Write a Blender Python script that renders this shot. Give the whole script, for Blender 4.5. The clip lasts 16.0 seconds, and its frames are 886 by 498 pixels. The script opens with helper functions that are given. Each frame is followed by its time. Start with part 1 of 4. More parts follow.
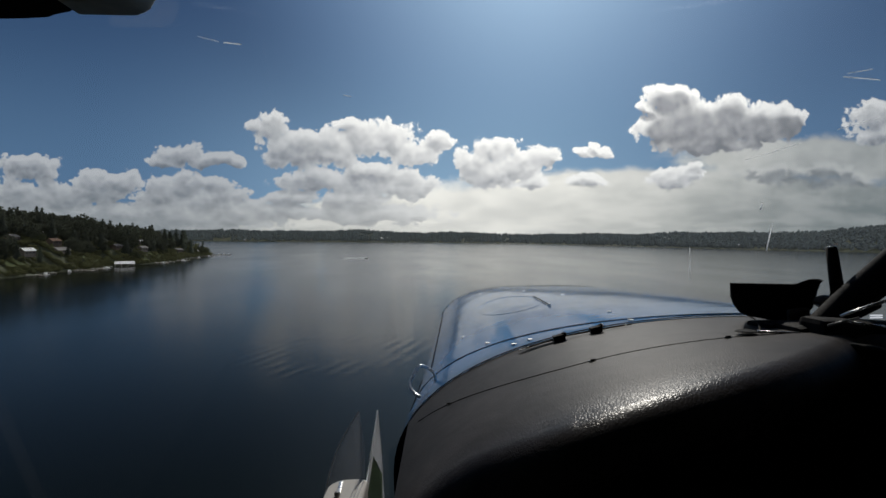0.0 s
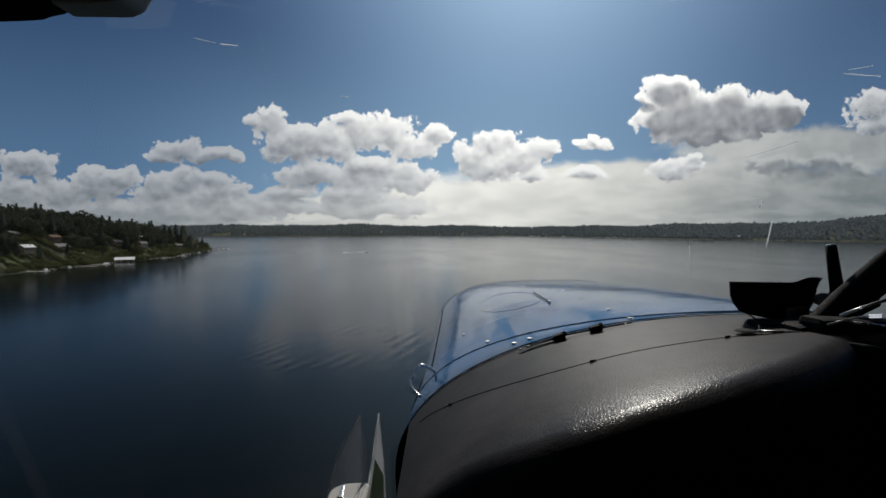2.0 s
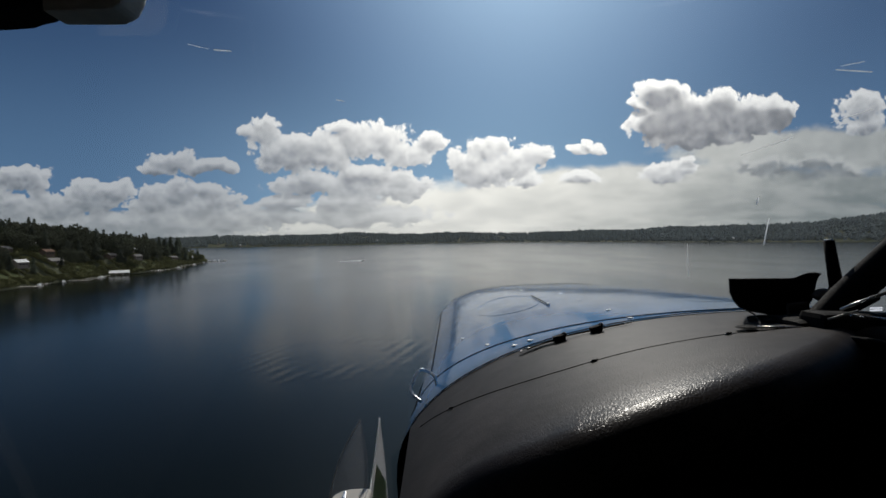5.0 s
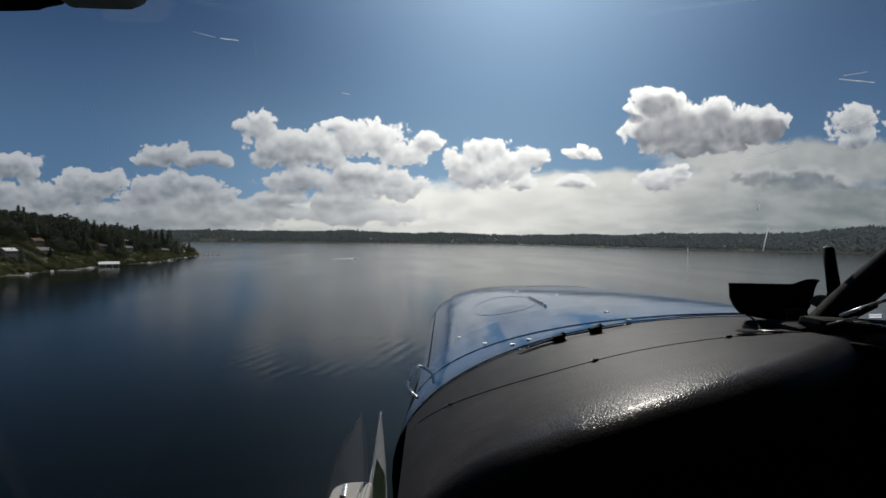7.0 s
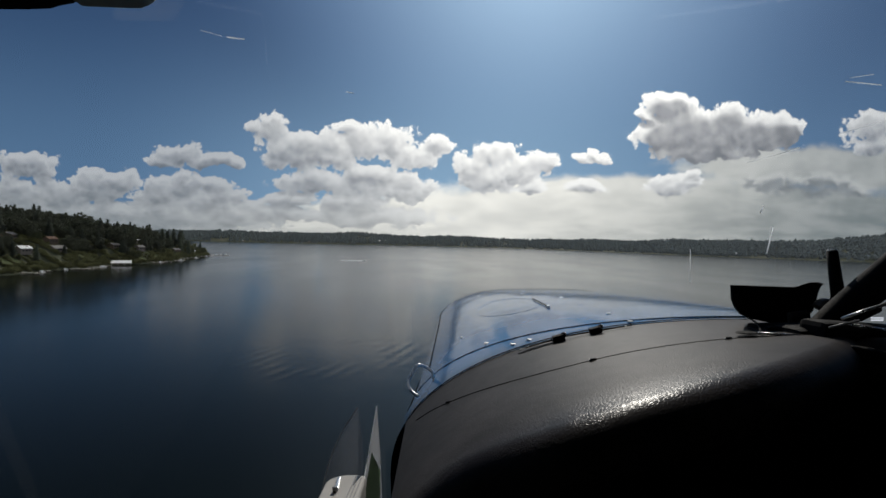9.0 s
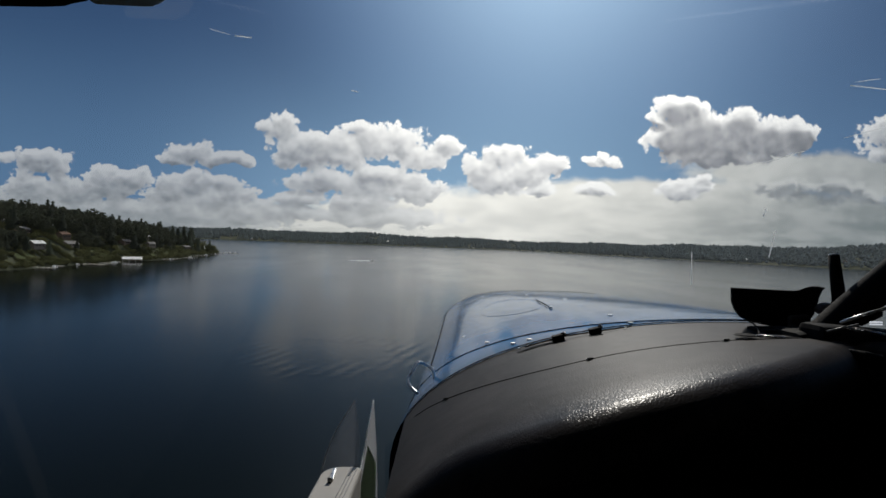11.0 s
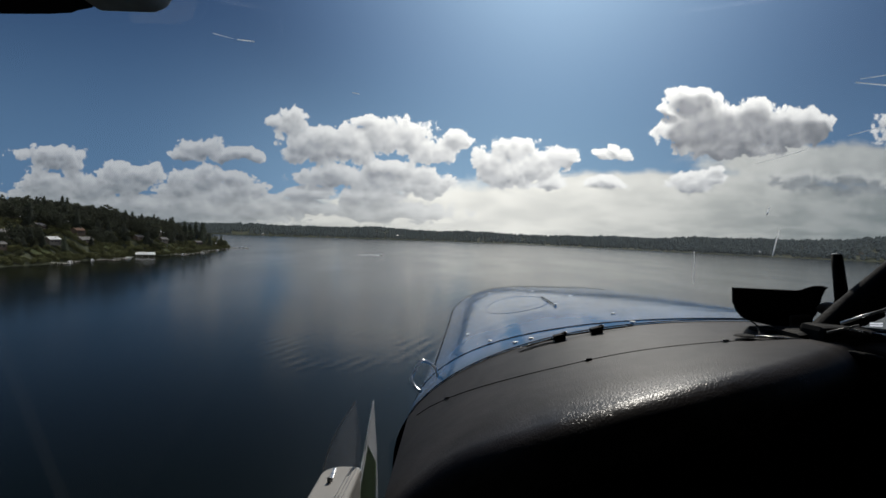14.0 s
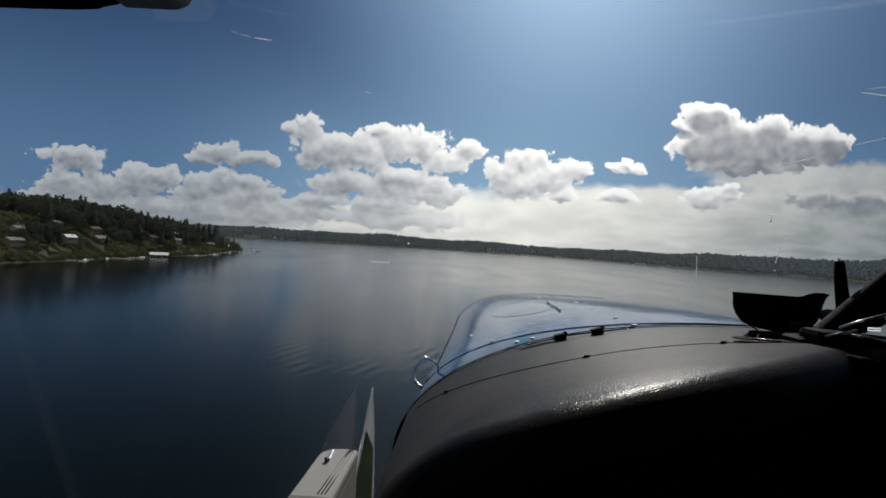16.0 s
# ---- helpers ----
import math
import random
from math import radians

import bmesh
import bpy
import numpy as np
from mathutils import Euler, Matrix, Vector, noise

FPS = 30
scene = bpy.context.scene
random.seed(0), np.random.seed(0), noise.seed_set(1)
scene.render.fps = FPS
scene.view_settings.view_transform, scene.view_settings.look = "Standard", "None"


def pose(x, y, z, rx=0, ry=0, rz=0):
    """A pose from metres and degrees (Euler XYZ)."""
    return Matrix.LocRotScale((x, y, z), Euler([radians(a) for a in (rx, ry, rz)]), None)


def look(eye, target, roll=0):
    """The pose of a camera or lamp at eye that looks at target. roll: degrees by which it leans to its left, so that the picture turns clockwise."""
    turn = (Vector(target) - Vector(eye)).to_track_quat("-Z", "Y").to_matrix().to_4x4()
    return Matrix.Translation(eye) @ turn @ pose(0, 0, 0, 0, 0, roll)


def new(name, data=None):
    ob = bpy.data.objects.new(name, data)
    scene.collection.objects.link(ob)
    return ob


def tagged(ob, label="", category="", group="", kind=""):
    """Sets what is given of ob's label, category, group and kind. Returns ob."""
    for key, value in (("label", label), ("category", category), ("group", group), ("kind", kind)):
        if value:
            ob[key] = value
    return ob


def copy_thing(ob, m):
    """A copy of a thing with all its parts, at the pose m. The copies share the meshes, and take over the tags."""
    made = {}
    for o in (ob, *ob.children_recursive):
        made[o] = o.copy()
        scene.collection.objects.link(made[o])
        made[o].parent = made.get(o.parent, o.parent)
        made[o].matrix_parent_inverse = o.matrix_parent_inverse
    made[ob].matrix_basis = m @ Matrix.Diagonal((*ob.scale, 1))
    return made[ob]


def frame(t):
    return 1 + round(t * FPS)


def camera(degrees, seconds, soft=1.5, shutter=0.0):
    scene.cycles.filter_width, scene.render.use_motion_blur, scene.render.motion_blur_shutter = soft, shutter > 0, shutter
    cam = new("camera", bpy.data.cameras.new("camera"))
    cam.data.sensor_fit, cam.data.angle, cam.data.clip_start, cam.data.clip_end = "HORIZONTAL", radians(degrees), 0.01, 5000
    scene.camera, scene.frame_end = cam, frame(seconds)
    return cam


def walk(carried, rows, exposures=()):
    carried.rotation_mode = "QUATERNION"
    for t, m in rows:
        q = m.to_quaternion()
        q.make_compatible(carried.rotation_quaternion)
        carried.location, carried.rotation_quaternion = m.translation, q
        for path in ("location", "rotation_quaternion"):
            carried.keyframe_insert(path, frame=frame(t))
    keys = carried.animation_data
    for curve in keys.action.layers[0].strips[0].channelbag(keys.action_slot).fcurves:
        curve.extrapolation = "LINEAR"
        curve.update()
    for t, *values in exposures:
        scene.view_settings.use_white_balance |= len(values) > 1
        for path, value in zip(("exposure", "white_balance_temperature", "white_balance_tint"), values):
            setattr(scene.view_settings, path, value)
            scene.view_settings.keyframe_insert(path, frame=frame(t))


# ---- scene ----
cam = camera(84.0, 16.0, soft=1.6)

# the camera rides in the cockpit: seconds, place, turn
ROWS = [
    (0.0, -0.0069, 0.0039, 40.0003, 88.659, -0.575, 1.048),
    (0.5, -0.0073, 0.0027, 40.0097, 87.946, -0.731, 1.108),
    (1.0, -0.0045, 0.0034, 40.0200, 87.406, -0.044, 1.173),
    (1.5, -0.0041, 0.0032, 40.0173, 87.603, -0.037, 1.196),
    (2.0, -0.0067, 0.0043, 40.0128, 87.884, -0.131, 1.014),
    (2.5, -0.0084, 0.0050, 40.0081, 88.186, -0.236, 0.893),
    (3.0, -0.0103, 0.0080, 40.0116, 88.111, 0.434, 0.596),
    (3.5, -0.0076, 0.0080, 40.0066, 88.578, 0.821, 0.680),
    (4.0, -0.0047, 0.0078, 40.0049, 88.811, 1.209, 0.792),
    (6.5, -0.0236, 0.0104, 40.0034, 88.534, -0.185, -0.193),
    (7.0, -0.0253, 0.0098, 39.9985, 88.739, -0.693, -0.211),
    (7.5, -0.0248, 0.0108, 39.9932, 88.943, -1.172, -0.143),
    (8.0, -0.0221, 0.0118, 39.9913, 88.826, -1.841, 0.103),
    (8.5, -0.0179, 0.0094, 39.9913, 88.908, -1.685, 0.392),
    (9.0, -0.0115, 0.0061, 39.9907, 89.096, -1.404, 0.814),
    (11.5, 0.0008, -0.0023, 39.9855, 89.217, -2.465, 1.910),
    (12.0, 0.0016, -0.0031, 39.9891, 88.953, -2.502, 2.000),
    (12.5, 0.0037, -0.0035, 39.9927, 88.764, -2.265, 2.118),
    (13.0, 0.0060, -0.0043, 39.9949, 88.659, -2.123, 2.263),
    (13.5, 0.0094, -0.0072, 39.9967, 88.476, -2.371, 2.586),
    (14.0, 0.0142, -0.0076, 39.9979, 88.486, -2.018, 2.837),
    (14.5, 0.0141, -0.0094, 39.9947, 88.624, -2.379, 2.915),
    (15.0, 0.0197, -0.0140, 39.9897, 88.873, -2.783, 3.388),
    (15.5, 0.0247, -0.0184, 39.9843, 89.149, -3.128, 3.807),
    (16.0, 0.0266, -0.0235, 39.9774, 89.477, -3.704, 4.069),
]
walk(cam, [(r[0], pose(*r[1:])) for r in ROWS], exposures=[(0.0, 0.0), (16.0, 0.08)])

# ---- world, sun ----
SUN_AZ, SUN_EL = radians(9.5), radians(38.0)


def nodes_of(tree):
    """Short makers of nodes and links for one tree."""
    def node(kind, **props):
        n = tree.nodes.new(kind)
        for key, value in props.items():
            setattr(n, key, value)
        return n

    def put(socket, value):
        if isinstance(value, bpy.types.NodeSocket):
            tree.links.new(value, socket)
        else:
            socket.default_value = value

    def maths(op, a, b=0.0, c=0.0, clamp=False):
        n = node("ShaderNodeMath", operation=op, use_clamp=clamp)
        for s, v in zip(n.inputs, (a, b, c)):
            put(s, v)
        return n.outputs[0]

    def vec(op, a, b=(0, 0, 0), c=(0, 0, 0)):
        n = node("ShaderNodeVectorMath", operation=op)
        for s, v in zip(n.inputs, (a, b, c)):
            put(s, v)
        return n.outputs["Value"] if op in ("LENGTH", "DOT_PRODUCT", "DISTANCE") else n.outputs[0]

    def mix(fac, a, b):
        n = node("ShaderNodeMix", data_type="RGBA")
        put(n.inputs[0], fac), put(n.inputs[6], a), put(n.inputs[7], b)
        return n.outputs[2]

    def noise_tex(where, scale, detail=4.0, rough=0.55, distort=0.0):
        n = node("ShaderNodeTexNoise")
        put(n.inputs["Vector"], where)
        n.inputs["Scale"].default_value, n.inputs["Detail"].default_value = scale, detail
        n.inputs["Roughness"].default_value, n.inputs["Distortion"].default_value = rough, distort
        return n.outputs[0]

    def span(value, a, b, lo=0.0, hi=1.0, smooth=True):
        n = node("ShaderNodeMapRange", interpolation_type="SMOOTHSTEP" if smooth else "LINEAR")
        put(n.inputs[0], value)
        for i, v in enumerate((a, b, lo, hi)):
            n.inputs[1 + i].default_value = v
        return n.outputs[0]

    return node, put, maths, vec, mix, noise_tex, span


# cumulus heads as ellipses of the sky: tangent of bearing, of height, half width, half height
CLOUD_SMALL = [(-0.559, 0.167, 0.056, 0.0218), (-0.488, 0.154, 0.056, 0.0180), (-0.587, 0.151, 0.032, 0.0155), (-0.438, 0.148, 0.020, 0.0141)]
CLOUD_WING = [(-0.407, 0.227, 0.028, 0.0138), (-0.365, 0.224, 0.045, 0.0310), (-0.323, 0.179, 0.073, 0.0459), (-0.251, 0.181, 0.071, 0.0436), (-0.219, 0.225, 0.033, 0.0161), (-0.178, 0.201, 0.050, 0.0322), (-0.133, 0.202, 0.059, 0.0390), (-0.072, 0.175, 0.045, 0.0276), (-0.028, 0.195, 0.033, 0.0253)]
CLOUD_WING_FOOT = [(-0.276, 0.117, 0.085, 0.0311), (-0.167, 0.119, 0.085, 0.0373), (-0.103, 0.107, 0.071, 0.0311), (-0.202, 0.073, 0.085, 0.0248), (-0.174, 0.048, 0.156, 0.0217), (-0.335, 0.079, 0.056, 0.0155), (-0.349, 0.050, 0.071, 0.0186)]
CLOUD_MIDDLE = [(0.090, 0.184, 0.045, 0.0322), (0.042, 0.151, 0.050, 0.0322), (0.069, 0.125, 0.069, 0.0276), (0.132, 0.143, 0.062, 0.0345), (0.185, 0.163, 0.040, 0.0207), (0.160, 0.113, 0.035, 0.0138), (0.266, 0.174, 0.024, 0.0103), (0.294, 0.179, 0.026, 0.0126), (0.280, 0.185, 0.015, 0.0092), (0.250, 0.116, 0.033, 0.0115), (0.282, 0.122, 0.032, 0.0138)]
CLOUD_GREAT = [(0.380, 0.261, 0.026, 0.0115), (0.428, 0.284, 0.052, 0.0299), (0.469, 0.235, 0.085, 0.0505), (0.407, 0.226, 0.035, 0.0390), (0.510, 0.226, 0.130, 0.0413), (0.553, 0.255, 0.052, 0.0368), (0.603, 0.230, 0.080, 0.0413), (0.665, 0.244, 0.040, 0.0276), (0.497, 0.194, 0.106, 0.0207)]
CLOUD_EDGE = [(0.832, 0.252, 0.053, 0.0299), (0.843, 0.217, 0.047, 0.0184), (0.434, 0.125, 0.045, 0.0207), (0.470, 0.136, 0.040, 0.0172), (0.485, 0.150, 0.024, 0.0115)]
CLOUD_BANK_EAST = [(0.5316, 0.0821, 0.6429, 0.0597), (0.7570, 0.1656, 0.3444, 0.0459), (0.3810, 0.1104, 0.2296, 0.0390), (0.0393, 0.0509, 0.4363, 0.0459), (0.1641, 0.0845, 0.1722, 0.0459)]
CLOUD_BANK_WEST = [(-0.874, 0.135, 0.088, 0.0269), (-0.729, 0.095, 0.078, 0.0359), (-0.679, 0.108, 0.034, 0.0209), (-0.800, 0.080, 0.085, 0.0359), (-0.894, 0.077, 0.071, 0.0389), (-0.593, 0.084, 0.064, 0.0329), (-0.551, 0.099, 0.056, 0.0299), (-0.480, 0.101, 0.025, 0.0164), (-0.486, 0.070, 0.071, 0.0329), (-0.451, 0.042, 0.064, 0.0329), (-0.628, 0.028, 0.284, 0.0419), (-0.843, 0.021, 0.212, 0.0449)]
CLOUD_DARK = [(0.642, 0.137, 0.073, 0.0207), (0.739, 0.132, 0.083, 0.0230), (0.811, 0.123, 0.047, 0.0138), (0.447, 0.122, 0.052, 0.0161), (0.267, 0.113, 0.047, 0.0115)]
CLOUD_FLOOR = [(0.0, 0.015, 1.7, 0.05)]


def make_world():
    world = bpy.data.worlds.new("sky")
    scene.world = world
    world.use_nodes = True
    tree = world.node_tree
    tree.nodes.clear()
    node, put, maths, vec, mix, noise_tex, span = nodes_of(tree)
    out = node("ShaderNodeOutputWorld")
    back = node("ShaderNodeBackground")
    back.inputs["Strength"].default_value = 0.1
    tree.links.new(back.outputs[0], out.inputs[0])
    sky = node("ShaderNodeTexSky", sky_type="NISHITA", sun_disc=False)
    sky.sun_elevation, sky.sun_rotation = SUN_EL, SUN_AZ
    sky.altitude, sky.air_density, sky.dust_density, sky.ozone_density = 40.0, 1.0, 1.9, 2.0
    way = node("ShaderNodeTexCoord").outputs["Generated"]
    sep = node("ShaderNodeSeparateXYZ")
    put(sep.inputs[0], way)
    x, y, z = sep.outputs
    ahead = maths("MAXIMUM", maths("ABSOLUTE", y), 0.12)
    comb = node("ShaderNodeCombineXYZ")
    put(comb.inputs[0], maths("DIVIDE", x, ahead))
    put(comb.inputs[1], maths("DIVIDE", z, ahead))
    put(comb.inputs[2], maths("LESS_THAN", y, 0.0))
    p = comb.outputs[0]
    # cloud layers flatten towards the horizon
    flat = node("ShaderNodeCombineXYZ")
    psep = node("ShaderNodeSeparateXYZ")
    put(psep.inputs[0], p)
    put(flat.inputs[0], psep.outputs[0])
    put(flat.inputs[1], maths("MULTIPLY", maths("LOGARITHM", maths("MAXIMUM", maths("ADD", psep.outputs[1], 0.06), 0.03), math.e), 0.33))
    put(flat.inputs[2], psep.outputs[2])
    g = flat.outputs[0]
    warp = node("ShaderNodeTexNoise")
    put(warp.inputs["Vector"], p)
    warp.inputs["Scale"].default_value, warp.inputs["Detail"].default_value = 14.0, 4.0
    shift = vec("MULTIPLY", vec("SUBTRACT", warp.outputs[1], (0.5, 0.5, 0.5)), (0.05, 0.03, 0.0))
    q = vec("ADD", p, shift)

    def cloud_field(where, heads):
        field = None
        for cx, cy, rx, ry in heads:
            length = vec("LENGTH", vec("MULTIPLY_ADD", where, (1 / rx, 1 / ry, 0), (-cx / rx, -cy / ry, 0)))
            if field is None:
                field = length
            else:
                n = node("ShaderNodeMath", operation="SMOOTH_MIN")
                put(n.inputs[0], field), put(n.inputs[1], length)
                n.inputs[2].default_value = 0.4
                field = n.outputs[0]
        return maths("MAXIMUM", maths("SUBTRACT", 1.08, field), -2.0)

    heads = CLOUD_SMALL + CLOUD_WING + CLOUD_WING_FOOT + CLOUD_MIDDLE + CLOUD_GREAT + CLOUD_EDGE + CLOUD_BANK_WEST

    def flatten(where):
        a, b = node("ShaderNodeSeparateXYZ"), node("ShaderNodeCombineXYZ")
        put(a.inputs[0], where)
        put(b.inputs[0], a.outputs[0])
        put(b.inputs[1], maths("MULTIPLY", maths("LOGARITHM", maths("MAXIMUM", maths("ADD", a.outputs[1], 0.15), 0.05), math.e), 0.34))
        put(b.inputs[2], a.outputs[2])
        return b.outputs[0]

    under = span(maths("ABSOLUTE", maths("SUBTRACT", psep.outputs[0], 0.02)), 0.0, 0.8, 1.0, 0.0)
    sunny = vec("DOT_PRODUCT", vec("NORMALIZE", way), (math.sin(SUN_AZ) * math.cos(SUN_EL), math.cos(SUN_AZ) * math.cos(SUN_EL), math.sin(SUN_EL)))

    def lumps(where, scale, detail):
        n = node("ShaderNodeTexVoronoi", feature="F1")
        put(n.inputs["Vector"], where)
        n.inputs["Scale"].default_value, n.inputs["Detail"].default_value = scale, detail
        n.inputs["Roughness"].default_value, n.inputs["Lacunarity"].default_value = 0.55, 2.2
        return maths("SUBTRACT", 0.92, n.outputs["Distance"])

    def density(where, fluff):
        """Cloud mass: heads with cauliflower lumps on them, and at the edge fine fluff."""
        mass = maths("MINIMUM", cloud_field(vec("ADD", where, shift), heads), 0.75)
        lie = flatten(where)
        mass = maths("ADD", mass, maths("MULTIPLY", lumps(vec("ADD", lie, vec("MULTIPLY", shift, (0.5, 0.5, 0.0))), 26.0, 2.0), 0.62))
        mass = maths("ADD", mass, maths("MULTIPLY", maths("SUBTRACT", noise_tex(lie, 17.0, 3.0, 0.5), 0.5), 0.7))
        if fluff:
            mass = maths("ADD", mass, maths("MULTIPLY", maths("SUBTRACT", noise_tex(lie, 75.0, 6.0, 0.62), 0.5), 0.8))
        return mass

    cover = span(density(p, True), 0.0, 0.18)
    # light falls through the mass from the sun above and behind it
    dens = density(p, False)
    nearer = density(vec("ADD", p, (0.003, 0.012, 0.0)), False)
    load = maths("ADD", maths("MULTIPLY", maths("MAXIMUM", dens, 0.0), 0.7), maths("MULTIPLY", maths("MAXIMUM", nearer, 0.0), 1.1))
    relief = maths("SUBTRACT", dens, nearer)
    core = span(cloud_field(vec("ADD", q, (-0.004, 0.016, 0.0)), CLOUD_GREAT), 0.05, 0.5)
    load = maths("ADD", load, maths("MULTIPLY", core, span(noise_tex(flatten(p), 22.0, 5.0, 0.55), 0.35, 0.65, 1.0, 2.2)))
    thick = maths("SUBTRACT", 1.0, maths("POWER", math.e, maths("MULTIPLY", load, -0.88)))
    thick = maths("MINIMUM", maths("MAXIMUM", maths("SUBTRACT", thick, maths("MULTIPLY", relief, maths("SUBTRACT", 0.65, maths("MULTIPLY", core, 0.4)))), 0.0), 1.0)
    near_sun = span(sunny, 0.72, 0.95)
    white = mix(near_sun, (4.4, 4.65, 5.0, 1), (12.4, 12.2, 11.7, 1))
    grey = mix(near_sun, (1.6, 1.85, 2.2, 1), (5.5, 5.55, 5.7, 1))
    body = mix(span(noise_tex(flatten(p), 26.0, 6.0, 0.55), 0.35, 0.65), vec("MULTIPLY", grey, (0.85, 0.86, 0.88)), vec("MULTIPLY", grey, (1.25, 1.24, 1.23)))
    body = mix(core, body, vec("MULTIPLY", body, (0.6, 0.61, 0.63)))
    paint = mix(thick, white, body)
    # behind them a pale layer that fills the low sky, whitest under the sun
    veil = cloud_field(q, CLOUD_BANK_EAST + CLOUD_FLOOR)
    strata = noise_tex(g, 9.0, 8.0, 0.6)
    haze = span(maths("ADD", veil, maths("MULTIPLY", maths("SUBTRACT", strata, 0.5), 0.9)), -0.05, 0.35)
    pale = mix(under, (4.0, 4.2, 4.25, 1), (10.4, 10.2, 9.5, 1))
    dull = mix(under, (1.65, 1.95, 2.05, 1), (6.8, 6.8, 6.5, 1))
    layer = mix(maths("ADD", maths("MULTIPLY", span(strata, 0.35, 0.65), 0.45), span(z, 0.03, 0.15, 0.0, 0.55)), dull, pale)
    # darker cumulus before the pale layer, lit along their tops
    def dark_mass(where):
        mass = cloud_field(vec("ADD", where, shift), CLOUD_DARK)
        lie = flatten(where)
        for scale, weight in ((17.0, 0.7), (38.0, 0.55), (85.0, 0.3)):
            fold = maths("ABSOLUTE", maths("SUBTRACT", maths("MULTIPLY", noise_tex(lie, scale, 0.0), 2.0), 1.0))
            mass = maths("ADD", mass, maths("MULTIPLY", maths("SUBTRACT", fold, 0.2), weight))
        return maths("ADD", mass, maths("MULTIPLY", maths("SUBTRACT", noise_tex(lie, 45.0, 8.0, 0.65), 0.5), 1.0))

    gloom = mix(under, (1.5, 1.7, 1.9, 1), (3.2, 3.35, 3.5, 1))
    bright = mix(under, (4.2, 4.4, 4.5, 1), (9.4, 9.3, 8.8, 1))
    here, above = dark_mass(p), dark_mass(vec("ADD", p, (0.004, 0.016, 0.0)))
    gloom = mix(span(noise_tex(flatten(p), 30.0, 6.0, 0.55), 0.35, 0.65), gloom, vec("MULTIPLY", gloom, (1.4, 1.39, 1.37)))
    lump = mix(span(above, -0.25, 0.45), bright, gloom)
    layer = mix(maths("MULTIPLY", span(here, -0.15, 0.55), 0.85), layer, lump)
    # the low air whitens distant cloud
    low = span(z, 0.0, 0.12, 0.5, 0.0)
    paint = mix(low, paint, layer)
    deep = node("ShaderNodeMix", data_type="RGBA", blend_type="MULTIPLY")
    deep.inputs[0].default_value = 1.0
    put(deep.inputs[6], sky.outputs[0])
    put(deep.inputs[7], mix(span(sunny, 0.82, 0.98), (0.088, 0.152, 0.242, 1), (0.182, 0.288, 0.415, 1)))
    air = mix(span(z, 0.0, 0.42, 0.85, 0.0), deep.outputs[2], mix(under, (1.05, 2.0, 3.5, 1), (2.9, 4.7, 6.7, 1)))
    whole = mix(cover, mix(haze, air, layer), paint)
    # fair-weather cumulus added unseen behind, lit from the front, to fill shaded faces
    fill_puffs = maths("MULTIPLY", span(noise_tex(way, 4.0, 7.0, 0.58), 0.40, 0.52), span(y, -0.35, -0.1, 1.0, 0.0))
    put(back.inputs[0], mix(fill_puffs, whole, (10.5, 10.6, 10.8, 1)))


make_world()
lamp = bpy.data.lights.new("sun", "SUN")
lamp.energy, lamp.angle, lamp.color = 2.4, radians(0.6), (1.0, 0.95, 0.86)
sun = new("sun", lamp)
sun.matrix_world = look((math.sin(SUN_AZ) * 50, math.cos(SUN_AZ) * 50, 40 + 50 * math.tan(SUN_EL)), (0, 0, 40))


# ---- materials ----
def material(name, color, rough=0.6, metal=0.0, vary=0.25, scale=6.0, fine=60.0, bump=0.15, depth=0.002, coat=0.0, random_by=None, tint=None, spec=0.5):
    m = bpy.data.materials.new(name)
    m.use_nodes = True
    tree = m.node_tree
    node, put, maths, vec, mix, noise_tex, span = nodes_of(tree)
    b = tree.nodes["Principled BSDF"]
    where = node("ShaderNodeTexCoord").outputs["Object"]
    big, small = noise_tex(where, scale, 5.0), noise_tex(where, fine, 4.0)
    both = maths("ADD", maths("MULTIPLY", big, 0.6), maths("MULTIPLY", small, 0.4))
    if random_by:
        info = node("ShaderNodeObjectInfo" if random_by == "object" else "ShaderNodeNewGeometry")
        rnd = info.outputs["Random" if random_by == "object" else "Random Per Island"]
        both = maths("ADD", maths("MULTIPLY", both, 0.5), maths("MULTIPLY", rnd, 0.5))
    dark = [c * (1 - vary) for c in color] + [1]
    light = [min(1, c * (1 + vary)) for c in (tint or color)] + [1]
    put(b.inputs["Base Color"], mix(span(both, 0.25, 0.75), dark, light))
    put(b.inputs["Roughness"], span(small, 0.2, 0.8, max(0.02, rough * 0.8), min(1, rough * 1.2)))
    b.inputs["Metallic"].default_value = metal
    b.inputs["Coat Weight"].default_value = coat
    b.inputs["Specular IOR Level"].default_value = 0.15 if rough > 0.7 else spec
    if bump:
        n = node("ShaderNodeBump")
        n.inputs["Strength"].default_value, n.inputs["Distance"].default_value = bump, depth
        put(n.inputs["Height"], small)
        put(b.inputs["Normal"], n.outputs[0])
    return m


